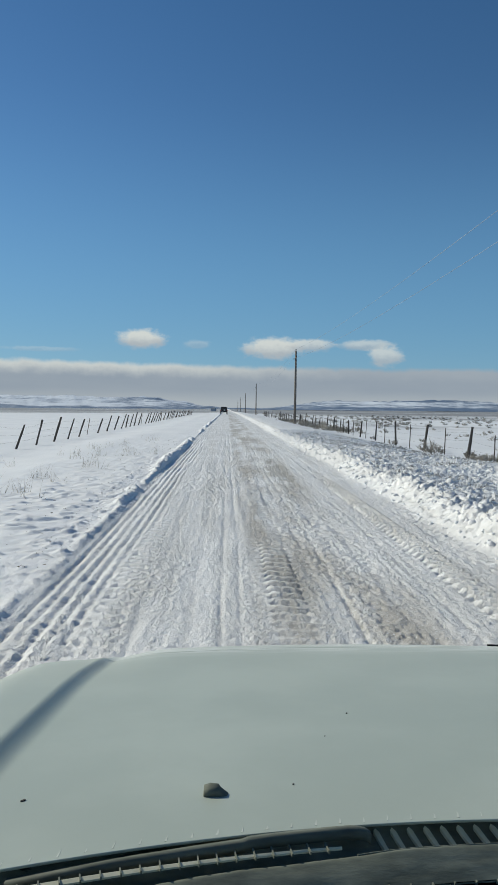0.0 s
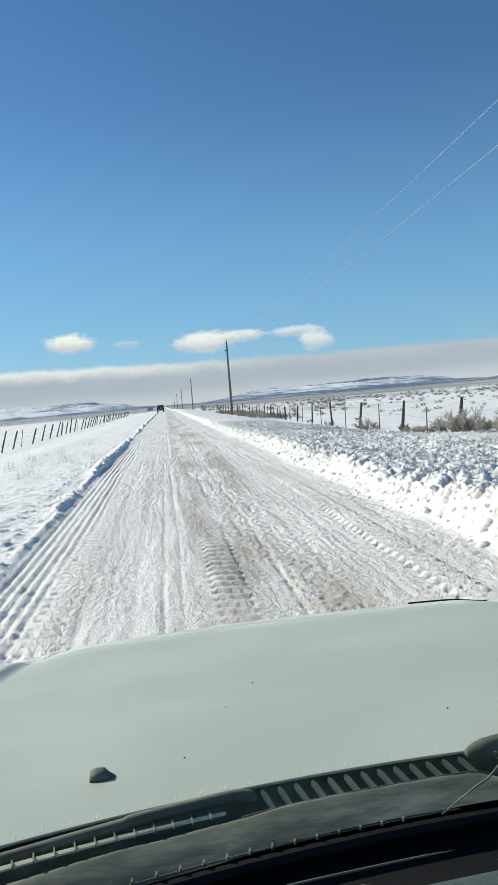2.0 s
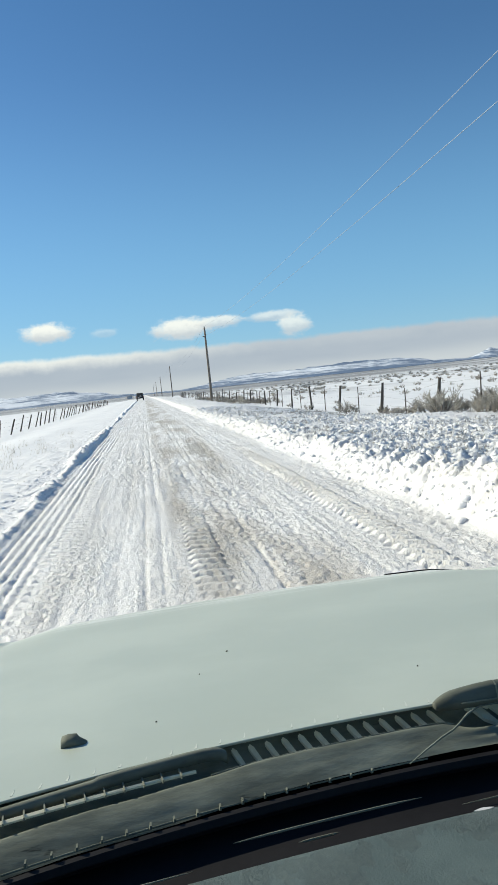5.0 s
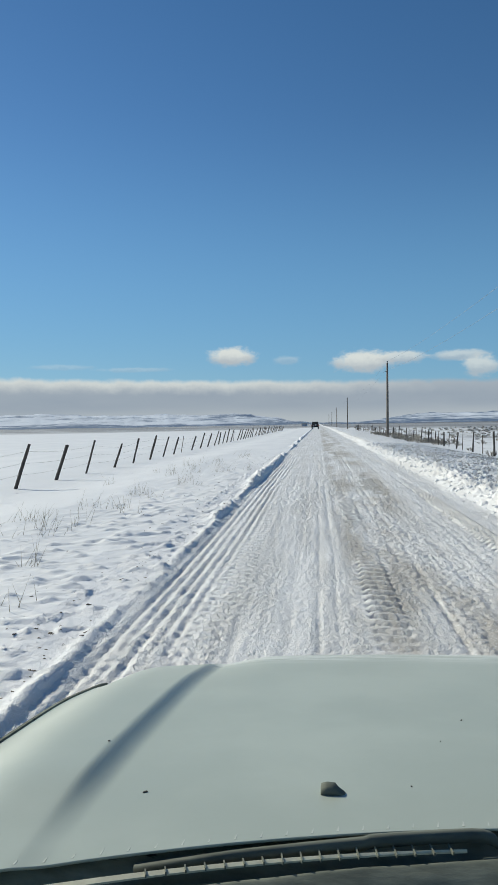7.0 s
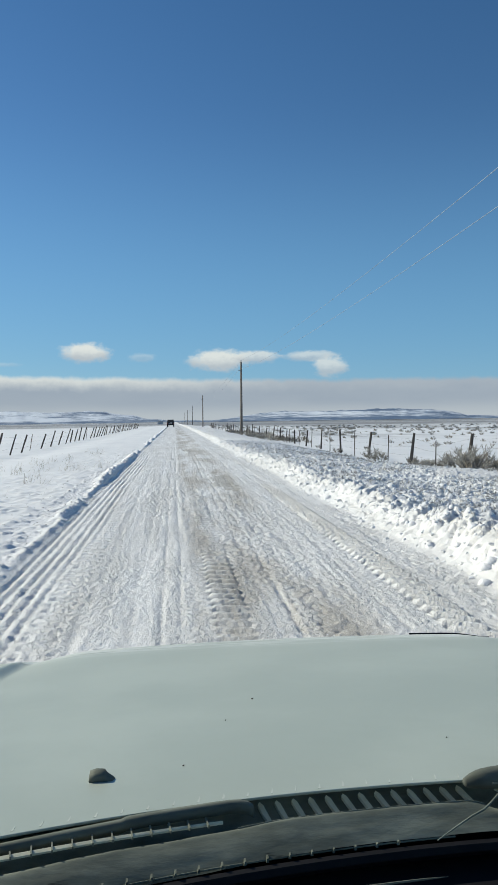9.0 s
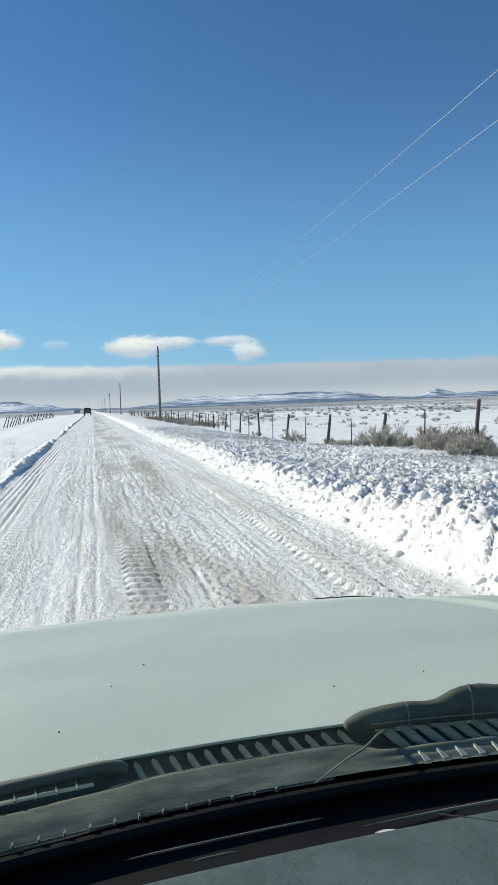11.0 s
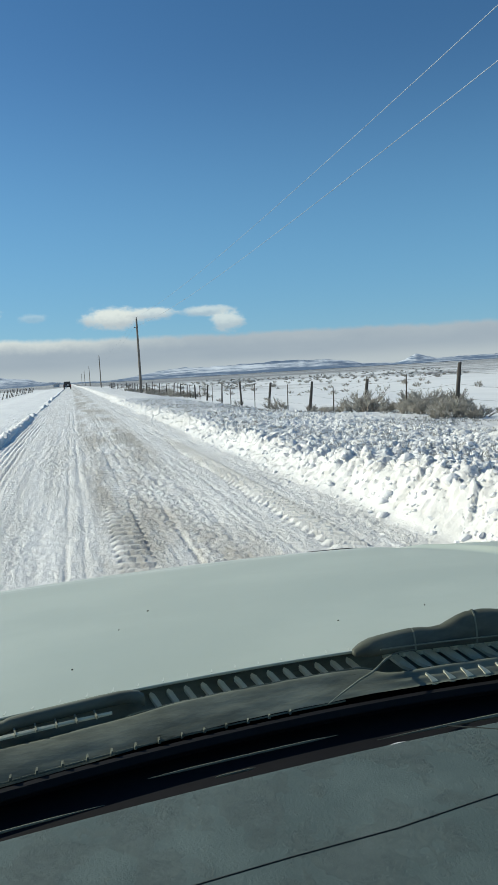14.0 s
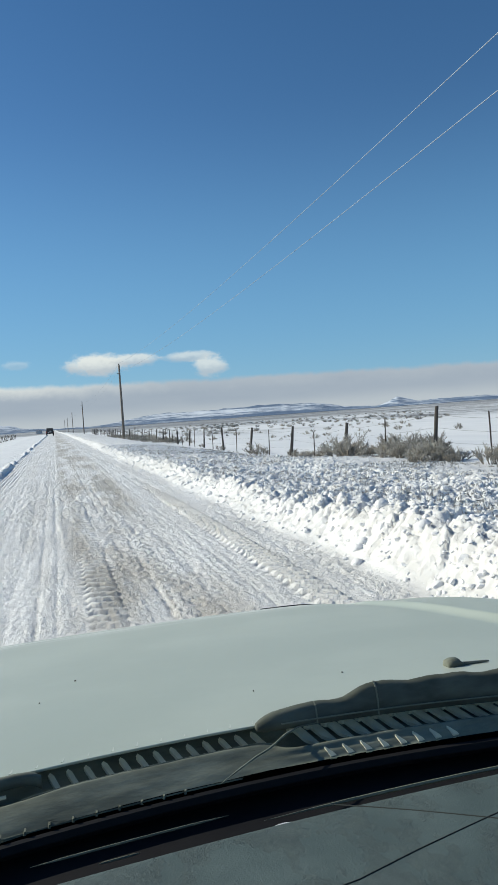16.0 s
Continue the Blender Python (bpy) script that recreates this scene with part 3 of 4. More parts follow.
# ---------------------------------------------------------------- fences
def fence_post(parent, x, y, z, h, r, lean_x, lean_y, mat, sides=7, name="post"):
    bm = bmesh.new()
    rings = []
    for k in range(5):
        f = k / 4
        rr = r * (1.08 - 0.2 * f) * (1 + 0.08 * random.uniform(-1, 1))
        c = Vector((lean_x * h * f, lean_y * h * f, -0.25 + (h + 0.25) * f))
        rings.append([c + Vector((rr * cos(2 * pi * j / sides) * random.uniform(0.85, 1.12), rr * sin(2 * pi * j / sides), 0.03 * random.uniform(-1, 1) if k == 4 else 0)) for j in range(sides)])
    loft(bm, rings)
    ob = part(name, bm, mat, parent)
    ob.location = (x, y, z)
    return ob, Vector((x + lean_x * h * 0.85, y + lean_y * h * 0.85, z + h * 0.85))


def fence(label, xs_of, y0, y1, gap, lean, steel_every):
    random.seed(5)
    root = new("fence")
    y, k, tops = y0, 0, []
    while y < y1:
        x = xs_of(y)
        z = ground_z(x, y)
        thin = steel_every and k % steel_every == 1
        h = random.uniform(0.95, 1.25)
        lx, ly = random.gauss(lean, 0.07), random.gauss(0.0, 0.06)
        if thin:
            _, tp = fence_post(root, x, y, z, h, 0.022, lx * 0.5, ly, M_steel, 4, "steel_stake")
        else:
            _, tp = fence_post(root, x, y, z, h * random.uniform(0.95, 1.12), random.uniform(0.042, 0.062), lx, ly, M_post)
        tops.append((tp, Vector((x, y, z))))
        y += gap * random.uniform(0.82, 1.2)
        k += 1
    for f in (1.0, 0.68, 0.36):
        bm = bmesh.new()
        pts = []
        for (ta, ba), (tb, bb) in zip(tops, tops[1:]):
            a, b = ba.lerp(ta, f), bb.lerp(tb, f)
            pts += [a, a.lerp(b, 0.5) - Vector((0, 0, 0.025))]
        tube(bm, pts, 0.0025, 3, False)
        part("fence_wire", bm, M_steel, root)
    tagged(root, label, "fence")
    return root


fence("leaning dark wooden fence posts standing in deep snow", lambda y: -8.7 - 0.004 * y, 13.0, 190, 3.2, 0.37, 9)
fence("weathered wood and steel wire fence among sagebrush", lambda y: 9.2 + 0.3 * sin(y * 0.11), 11.0, 190, 2.7, 0.06, 2)


# ---------------------------------------------------------------- power line
def utility_pole(x, y, h, lean=0.0):
    root = new("utility_pole")
    z = ground_z(x, y)
    bm = bmesh.new()
    rings = [[(lean * h * f + r * cos(2 * pi * j / 12), r * sin(2 * pi * j / 12), -0.3 + (h + 0.3) * f) for j in range(12)]
             for f, r in ((0, 0.165), (0.2, 0.155), (0.5, 0.14), (0.8, 0.12), (1, 0.105))]
    part("shaft", loft(bm, rings), M_pole, root, smooth_faces=True)
    bm = bmesh.new()
    tube(bm, [(lean * h, 0, h), (lean * h, 0, h + 0.12), (lean * h, 0, h + 0.2)], [0.03, 0.07, 0.05], 8)
    part("insulator", bm, M_ceramic, root, "dark pin insulator")
    bm = bmesh.new()
    tube(bm, [(lean * h - 0.24, 0, h - 1.0), (lean * h - 0.1, 0, h - 1.0)], 0.04, 8)
    box(bm, lean * h - 0.32, lean * h - 0.24, -0.05, 0.05, h - 1.05, h - 0.95, 0.01)
    part("neutral_bracket", bm, M_ceramic, root)
    root.location = (x, y, z)
    return root


POLE_X, POLES = 8.2, (-32, 88, 208, 328, 448, 568)
for y in POLES:
    tagged(utility_pole(POLE_X, y, 8.9, 0.006), "grey wooden power pole with a single top insulator", "utility pole", "poles along the road")
for dx, dz, lab in ((0.05, 9.12, "upper pale overhead power wire"), (-0.25, 7.95, "lower pale overhead power wire")):
    for ya, yb in zip(POLES, POLES[1:]):
        bm = bmesh.new()
        za, zb = ground_z(POLE_X, ya) + dz, ground_z(POLE_X, yb) + dz
        pts = [(POLE_X + dx, ya + (yb - ya) * f, za + (zb - za) * f - 4 * 1.45 * f * (1 - f)) for f in [i / 28 for i in range(29)]]
        tube(bm, pts, 0.0085, 5)
        tagged(finish("power_line", bm, M_wire), lab, "power line", "power lines")


# ---------------------------------------------------------------- sagebrush and grass
def shrub_meshes(seed, n, mat, spread=0.75, tall=1.0):
    """The bent woody stems of one shrub, and the crown of fine twigs on them."""
    rnd = random.Random(seed)
    stems, twigs = ([], []), ([], [])

    def blade(store, p, q, r0, r1):
        verts, faces = store
        d = (q - p).normalized()
        u = d.cross(Vector((rnd.uniform(-1, 1), rnd.uniform(-1, 1), 0.3))).normalized()
        w = d.cross(u)
        b = len(verts)
        for c, r in ((p, r0), (q, r1)):
            for k in range(3):
                verts.append(c + r * (cos(2.1 * k) * u + sin(2.1 * k) * w))
        for k in range(3):
            faces.append((b + k, b + (k + 1) % 3, b + 3 + (k + 1) % 3, b + 3 + k))

    root = Vector((0, 0, -0.10))
    for i in range(n):
        a, t = rnd.uniform(0, 2 * pi), sqrt(rnd.random())
        base = Vector((0.22 * t * cos(a), 0.22 * t * sin(a), -0.08))
        length = tall * rnd.uniform(0.55, 1.0) * (1 - 0.3 * t)
        tilt = spread * t * rnd.uniform(0.7, 1.2)
        d = Vector((cos(a) * sin(tilt), sin(a) * sin(tilt), cos(tilt)))
        mid = base + d * length * 0.55 + Vector((rnd.uniform(-1, 1), rnd.uniform(-1, 1), 0)) * 0.06
        blade(stems, root, base, 0.02, 0.016)
        blade(stems, base, mid, 0.015, 0.008)
        for _ in range(9):
            s = base.lerp(mid, rnd.uniform(0.55, 1.0))
            d2 = (d + Vector((rnd.uniform(-1, 1), rnd.uniform(-1, 1), rnd.uniform(-0.1, 0.9))) * 0.55).normalized()
            e = s + d2 * length * rnd.uniform(0.25, 0.5)
            blade(twigs, s, e, 0.006, 0.003)
            for _ in range(5):
                s2 = s.lerp(e, rnd.uniform(0.3, 1.0))
                e2 = s2 + (d2 + Vector((rnd.uniform(-1, 1), rnd.uniform(-1, 1), rnd.uniform(-0.3, 1)))).normalized() * rnd.uniform(0.04, 0.12)
                blade(twigs, s2, e2, 0.0075, 0.003)
    made = []
    for name, (verts, faces), m in (("woody_base", stems, M_stem), ("crown", twigs, mat)):
        me = bpy.data.meshes.new(name)
        me.from_pydata([tuple(v) for v in verts], [], faces)
        me.materials.append(m)
        made.append(me)
    return made


def sagebrush():
    rnd = random.Random(11)
    meshes = [shrub_meshes(100 + k, 24, (M_sage, M_sage, M_sage_dark, M_sage)[k], 0.85, 1.0) for k in range(4)]
    spots = [(8.3, 19.5, 1.2), (9.8, 17.2, 0.9), (8.6, 15.0, 0.8), (10.4, 20.2, 1.1), (8.9, 31.5, 0.85), (8.2, 62.0, 1.1), (8.7, 12.9, 0.75), (9.4, 11.6, 0.95), (10.3, 13.0, 0.8), (8.5, 11.0, 0.5), (11.2, 11.9, 0.9)]
    y = 14.0
    while y < 120:
        for _ in range(rnd.choice((2, 3, 4)) if y < 24 else rnd.choice((0, 0, 1)) if y < 58 else 5):
            spots.append((8.9 + rnd.gauss(0.6, 1.0), y + rnd.uniform(-1, 1), rnd.uniform(0.35, 0.85)))
        y += rnd.uniform(1.0, 2.4) * (1 + y * 0.012)
    for i in range(16):
        spots.append((rnd.uniform(7.9, 11.5), rnd.uniform(13, 30), rnd.uniform(0.3, 0.65)))
    for i in range(110):
        y = rnd.uniform(48, 190)
        spots.append((10.5 + 0.45 * y * rnd.random(), y, rnd.uniform(0.25, 0.75)))
    light = [shrub_meshes(120 + k, 12, (M_sage, M_sage_dark, M_sage)[k], 0.85, 1.0) for k in range(3)]
    spots.sort(key=lambda q: q[1])
    for x, y, s in spots[:210]:
        stems, crown = rnd.choice(meshes if y < 29 else light)
        ob = new("sagebrush")
        new("woody_base", stems).parent = ob
        new("crown", crown).parent = ob
        ob.location, ob.rotation_euler, ob.scale = (x, y, ground_z(x, y) - 0.03), (0, 0, rnd.uniform(0, 6.3)), (s * rnd.uniform(0.95, 1.4), s * rnd.uniform(0.95, 1.4), s)
        tagged(ob, "dry grey-brown sagebrush poking through the snow", "shrub", "sagebrush along the fence")
    # the countless far ones, joined
    verts, faces = [], []
    for i in range(330):
        y = rnd.uniform(90, 280)
        spots.append((10.5 + 0.5 * y * rnd.random(), y, rnd.uniform(0.3, 0.8)))
    for x, y, s in spots[210:]:
        z = ground_z(x, y)
        for _ in range(70):
            a, t = rnd.uniform(0, 2 * pi), sqrt(rnd.random())
            px, py = x + 0.35 * s * t * cos(a), y + 0.35 * s * t * sin(a)
            qx, qy, qz = x + 0.95 * s * t * cos(a), y + 0.95 * s * t * sin(a), z + s * (1.0 - 0.45 * t) * rnd.uniform(0.6, 1.0)
            w = 0.025 * s
            k = len(verts)
            verts += [(px - w, py, z - 0.05), (px + w, py, z - 0.05), (px, py + w, z - 0.05), (qx, qy, qz)]
            faces += [(k, k + 1, k + 3), (k + 1, k + 2, k + 3), (k + 2, k, k + 3)]
    me = bpy.data.meshes.new("far_sagebrush")
    me.from_pydata(verts, [], faces)
    me.materials.append(M_sage)
    tagged(new("far_sagebrush", me), "dry sagebrush scattered over the snowy plain", "shrub", kind="stuff")


sagebrush()


def grass_tufts():
    rnd = random.Random(3)
    verts, faces = [], []
    for _ in range(70):
        y = 5.5 + 32 * rnd.random() ** 1.4
        x = -4.5 + rnd.gauss(0, 0.6) + 0.02 * y
        for _ in range(rnd.randint(3, 11)):
            px, py = x + rnd.gauss(0, 0.10), y + rnd.gauss(0, 0.10)
            z = ground_z(px, py) - 0.03
            h = rnd.uniform(0.12, 0.42)
            lx, ly = rnd.gauss(0.05, 0.10), rnd.gauss(0, 0.10)
            w = 0.0035
            b = len(verts)
            verts += [(px - w, py, z), (px + w, py, z), (px, py + 2 * w, z), (px + lx, py + ly, z + h)]
            faces += [(b, b + 1, b + 3), (b + 1, b + 2, b + 3), (b + 2, b, b + 3)]
    me = bpy.data.meshes.new("dry_grass")
    me.from_pydata(verts, [], faces)
    me.materials.append(M_straw)
    tagged(new("dry_grass", me), "thin dry grass stalks sticking out of snow", "grass", kind="stuff")


grass_tufts()


# ---------------------------------------------------------------- ploughed snow lumps
def lump_shape(rnd, r, corners=22):
    """A broken angular lump: some twenty corners, convex."""
    bm = bmesh.new()
    for _ in range(corners):
        v = Vector((rnd.gauss(0, 1), rnd.gauss(0, 1), rnd.gauss(0, 1))).normalized()
        bm.verts.new(Vector((v.x * r * rnd.uniform(0.82, 1.12), v.y * r * rnd.uniform(0.82, 1.12), v.z * r * rnd.uniform(0.55, 0.8))))
    bmesh.ops.convex_hull(bm, input=bm.verts[:])
    loose = [v for v in bm.verts if not v.link_faces]
    bmesh.ops.delete(bm, geom=loose, context="VERTS")
    vs = [tuple(v.co) for v in bm.verts]
    bm.verts.index_update()
    fs = [tuple(v.index for v in f.verts) for f in bm.faces]
    bm.free()
    return vs, fs


def snow_lumps():
    rnd = random.Random(17)
    shapes = [lump_shape(rnd, 1.0, 14) for _ in range(24)]
    big, crumbs = [lump_shape(rnd, 1.0, 26) for _ in range(8)], [lump_shape(rnd, 1.0, 8) for _ in range(24)]
    meshes = []
    for vs, fs in big:
        me = bpy.data.meshes.new("snow_lump")
        me.from_pydata(vs, [], fs)
        me.materials.append(M_lump)
        me.polygons.foreach_set("use_smooth", [True] * len(fs))
        meshes.append(me)
    # the largest blocks along the foot and face of the bank
    for i in range(44):
        y = 4.0 + 16 * rnd.random() ** 1.3
        x = float(foot_line(np.array([y]))[0]) + abs(rnd.gauss(0.05, 0.35))
        r = 0.03 + 0.06 * rnd.random() ** 2
        ob = new("snow_lump", rnd.choice(meshes))
        ob.location, ob.scale = (x, y, ground_z(x, y) - 0.1 * r), (r, r, r)
        ob.rotation_euler = (rnd.uniform(-0.4, 0.4), rnd.uniform(-0.4, 0.4), rnd.uniform(0, 6.3))
        tagged(ob, "rounded lump of ploughed white snow on the bank", "snow lump", "snow lumps on the bank")
    # the countless small ones, joined
    n = 30000
    Y = 4.0 + 42 * np.array([rnd.random() ** 1.8 for _ in range(n)])
    X = np.array([abs(rnd.gauss(0.0, 1.0)) * 1.3 + rnd.random() * 3.0 - 0.12 for _ in range(n)])
    X = foot_line(Y) + np.where(X > 5.2, X * 0.4, X)
    Z = height(X, Y)
    verts, faces, soft = [], [], []
    for x, y, z, s in zip(X, Y, Z, X - foot_line(Y)):
        if s > 1.0 and rnd.random() < 0.25:
            continue
        vs, fs = shapes[rnd.randrange(24)]
        r = (0.011 + 0.026 * rnd.random() ** 2) * (1 + 0.03 * y) * (1.0 if rnd.random() < 0.93 else 1.7)
        a = rnd.uniform(0, 2 * pi)
        c, n = cos(a) * r, sin(a) * r
        soft += [rnd.random() < 0.5] * len(fs)
        b = len(verts)
        verts += [(x + c * p[0] - n * p[1], y + n * p[0] + c * p[1], z + r * p[2] - 0.22 * r) for p in vs]
        faces += [tuple(b + k for k in f) for f in fs]
    me = bpy.data.meshes.new("snow_rubble")
    me.from_pydata(verts, [], faces)
    me.materials.append(M_lump)
    me.polygons.foreach_set("use_smooth", soft)
    tagged(new("snow_rubble", me), "tumbled small lumps of ploughed snow", "snow", kind="stuff")
    # crumbs strewn along the lane and the left verge
    verts, faces = [], []
    n = 7000
    Y = 3.2 + 22 * np.array([rnd.random() ** 1.7 for _ in range(n)])
    X = np.array([rnd.uniform(-4.5, 2.6) if rnd.random() < 0.35 else rnd.choice((-1.7, -1.1, 0.15, 0.68, 1.75, 2.3)) + rnd.gauss(0, 0.14) for _ in range(n)])
    Z = height(X, Y)
    for x, y, z in zip(X, Y, Z):
        vs, fs = crumbs[rnd.randrange(24)]
        r = rnd.uniform(0.003, 0.009)
        b = len(verts)
        verts += [(x + r * p[0], y + r * p[1], z + r * p[2] + 0.2 * r) for p in vs]
        faces += [tuple(b + k for k in f) for f in fs]
    me = bpy.data.meshes.new("snow_crumbs")
    me.from_pydata(verts, [], faces)
    me.materials.append(M_lump)
    tagged(new("snow_crumbs", me), "small snow crumbs strewn over the road", "snow", kind="stuff")


snow_lumps()


def dirt_clods():
    """Brown grit thrown onto the verge beside the ruts."""
    rnd = random.Random(23)
    verts, faces = [], []
    for _ in range(420):
        y = 3.5 + 30 * rnd.random() ** 1.5
        x = -1.75 - abs(rnd.gauss(0, 0.75))
        vs, fs = lump_shape(rnd, rnd.uniform(0.006, 0.016) * (1.0 if rnd.random() < 0.94 else 1.7), 10)
        z, k = ground_z(x, y), len(verts)
        verts += [(x + p[0] * 1.4, y + p[1], z + p[2] * 0.7) for p in vs]
        faces += [tuple(k + i for i in f) for f in fs]
    me = bpy.data.meshes.new("dirt_clods")
    me.from_pydata(verts, [], faces)
    me.materials.append(M_clod)
    tagged(new("dirt_clods", me), "brown dirt clods scattered on the snowy verge", "dirt", kind="stuff")


dirt_clods()


def verge_stubble():
    """Frozen weeds and clods that break through the thin snow between the bank and the fence."""
    rnd = random.Random(41)
    shapes = [lump_shape(rnd, 1.0, 8) for _ in range(16)]
    n = 8500
    Y = 4.6 + 36 * np.array([rnd.random() ** 1.7 for _ in range(n)])
    X = foot_line(Y) + 0.75 + 5.4 * np.array([rnd.random() for _ in range(n)])
    keep = fbm(X * 0.9, Y * 0.9, 44, 3) + 0.10 * ramp(Y, 5.5, 8.5) - 0.10 * ramp(Y, 14, 34) > 0.54
    X, Y = X[keep], Y[keep]
    Z = height(X, Y)
    verts, faces = [], []
    for x, y, z in zip(X, Y, Z):
        vs, fs = shapes[rnd.randrange(16)]
        r, b = rnd.uniform(0.007, 0.019) * (1 + 0.02 * y), len(verts)
        verts += [(x + r * p[0] * 1.3, y + r * p[1], z + r * p[2] * 0.9 + 0.45 * r) for p in vs]
        faces += [tuple(b + k for k in f) for f in fs]
        for _ in range(2):
            b, h, w = len(verts), rnd.uniform(0.03, 0.09), 0.004 * (1 + 0.03 * y)
            dx, dy = rnd.gauss(0, 0.03), rnd.gauss(0, 0.03)
            verts += [(x + dx - w, y + dy, z), (x + dx + w, y + dy, z), (x + dx, y + dy + w, z), (x + 2 * dx, y + 2 * dy, z + h)]
            faces += [(b, b + 1, b + 3), (b + 1, b + 2, b + 3), (b + 2, b, b + 3)]
    me = bpy.data.meshes.new("verge_stubble")
    me.from_pydata(verts, [], faces)
    me.materials.append(M_stub)
    tagged(new("verge_stubble", me), "brown frozen stubble breaking through thin snow", "grass", kind="stuff")


verge_stubble()


# ---------------------------------------------------------------- vehicle ahead
def wheel(parent, x, y, z, r, w):
    bm = bmesh.new()
    prof = [(-w / 2, 0.62 * r), (-w / 2, 0.92 * r), (-w * 0.38, r), (w * 0.38, r), (w / 2, 0.92 * r), (w / 2, 0.62 * r)]
    loft(bm, [[(px, pr * cos(2 * pi * k / 24), pr * sin(2 * pi * k / 24)) for px, pr in prof] for k in range(25)], closed=True, caps=False)
    bmesh.ops.remove_doubles(bm, verts=bm.verts[:], dist=1e-4)
    tyre = part("tyre", bm, M_tyre, parent)
    tyre.location = (x, y, z)
    bm = bmesh.new()
    tube(bm, [(-w * 0.3, 0, 0), (w * 0.3, 0, 0)], 0.62 * r, 20)
    rim = part("rim", bm, M_rim, tyre)
    return tyre


def suv_ahead(x, y):
    root = new("off_road_vehicle")
    z = ground_z(x, y)
    bm = bmesh.new()
    outline = [(-0.88, 0.55), (-0.92, 1.05), (-0.84, 1.15), (-0.74, 1.78), (-0.66, 1.86), (0.66, 1.86), (0.74, 1.78), (0.84, 1.15), (0.92, 1.05), (0.88, 0.55)]
    loft(bm, [[(a, 0.0, b) for a, b in outline], [(a, 2.3, b) for a, b in outline], [(a * 0.97, 2.9, min(b, 1.15)) for a, b in outline], [(a * 0.93, 4.1, min(b, 1.05)) for a, b in outline]])
    part("body", bm, M_dark_paint, root)
    bm = bmesh.new()
    box(bm, -0.62, 0.62, -0.03, 0.0, 1.22, 1.70, 0.02)
    part("rear_window", bm, M_glass_dark, root)
    bm = bmesh.new()
    box(bm, -0.9, 0.9, -0.16, 0.0, 0.5, 0.68, 0.03)
    part("rear_bumper", bm, M_black, root)
    for sx in (-1, 1):
        bm = bmesh.new()
        box(bm, sx * 0.80 - 0.08, sx * 0.80 + 0.08, -0.04, 0.0, 0.78, 1.02, 0.01)
        part("tail_light", bm, M_red, root)
    bm = bmesh.new()
    box(bm, -0.5, -0.18, -0.05, -0.03, 0.75, 0.9)
    part("plate_holder", bm, M_plate, root)
    spare = wheel(root, 0.15, -0.14, 1.05, 0.38, 0.24)
    spare.rotation_euler = (0, 0, pi / 2)
    for sx in (-1, 1):
        for wy in (0.75, 3.2):
            wheel(root, sx * 0.76, wy, 0.39, 0.39, 0.27)
    root.location = (x, y, z)
    tagged(root, "dark boxy off-road vehicle seen from behind on the road", "car")


suv_ahead(-0.9, 178)


def far_house():
    root = new("far_farmhouse")
    bm = bmesh.new()
    box(bm, -2, 2, 0, 5, -0.5, 2.3)
    part("wall", bm, M_plate, root)
    bm = bmesh.new()
    loft(bm, [[(-2.2, yy, 2.3), (0, yy, 3.1), (2.2, yy, 2.3)] for yy in (-0.3, 5.3)])
    part("roof", bm, M_lump, root, "snow-covered roof")
    root.location = (-10, 520, ground_z(-10, 520))
    tagged(root, "small pale building far off beside the road", "house")


far_house()

# ---------------------------------------------------------------- the car that carries the view
CX = 0.27                                           # the car's middle line
car = new("pickup_truck")
tagged(car, "dusty pale white vehicle with black cowl and grey dashboard", "car")


def rear_y(u):
    return 0.790 - 0.235 * u * u


def front_y(u):
    return 2.02 - 0.21 * u * u


SPINE_Y = np.array([0.50, 0.70, 0.875, 1.03, 1.19, 1.37, 1.55, 1.75, 1.95, 2.05])
SPINE_Z = np.array([1.083, 1.070, 1.053, 1.034, 1.011, 0.984, 0.955, 0.920, 0.879, 0.853])


def spine(y):
    return np.interp(y, SPINE_Y, SPINE_Z)


def hood_z(u, y):
    y = np.asarray(y, float)
    a = np.abs(np.asarray(u, float))
    fold = a + 0.030 * (np.asarray(u, float) > 0)       # the far crease lies a little nearer the middle
    z = spine(y) - 0.012 * (a / 0.65) ** 2.2
    c = 0.682 - 0.036 * np.clip((y - 0.79) / 1.1, 0, 1)    # the crease draws in towards the nose
    w = 0.040 - 0.008 * np.clip((y - 0.8) / 0.9, 0, 1)
    grow = (0.20 + 0.80 * ramp(y, 0.73, 0.94)) * (1 - 0.70 * ramp(y, 1.70, 1.98))
    rise = np.clip((fold - c + w * 0.72) / w, 0, 1)
    z = z + 0.0190 * grow * (1 - 0.30 * (np.asarray(u, float) > 0)) * (rise ** 1.7 - 0.10 * ramp(rise, 0.86, 1.0))
    z = z - 0.0435 * ramp(a, 0.74, 0.94) ** 1.6 - 0.022 * ramp(a, 0.5, 0.70) * ramp(y, 1.40, 1.92)
    return z


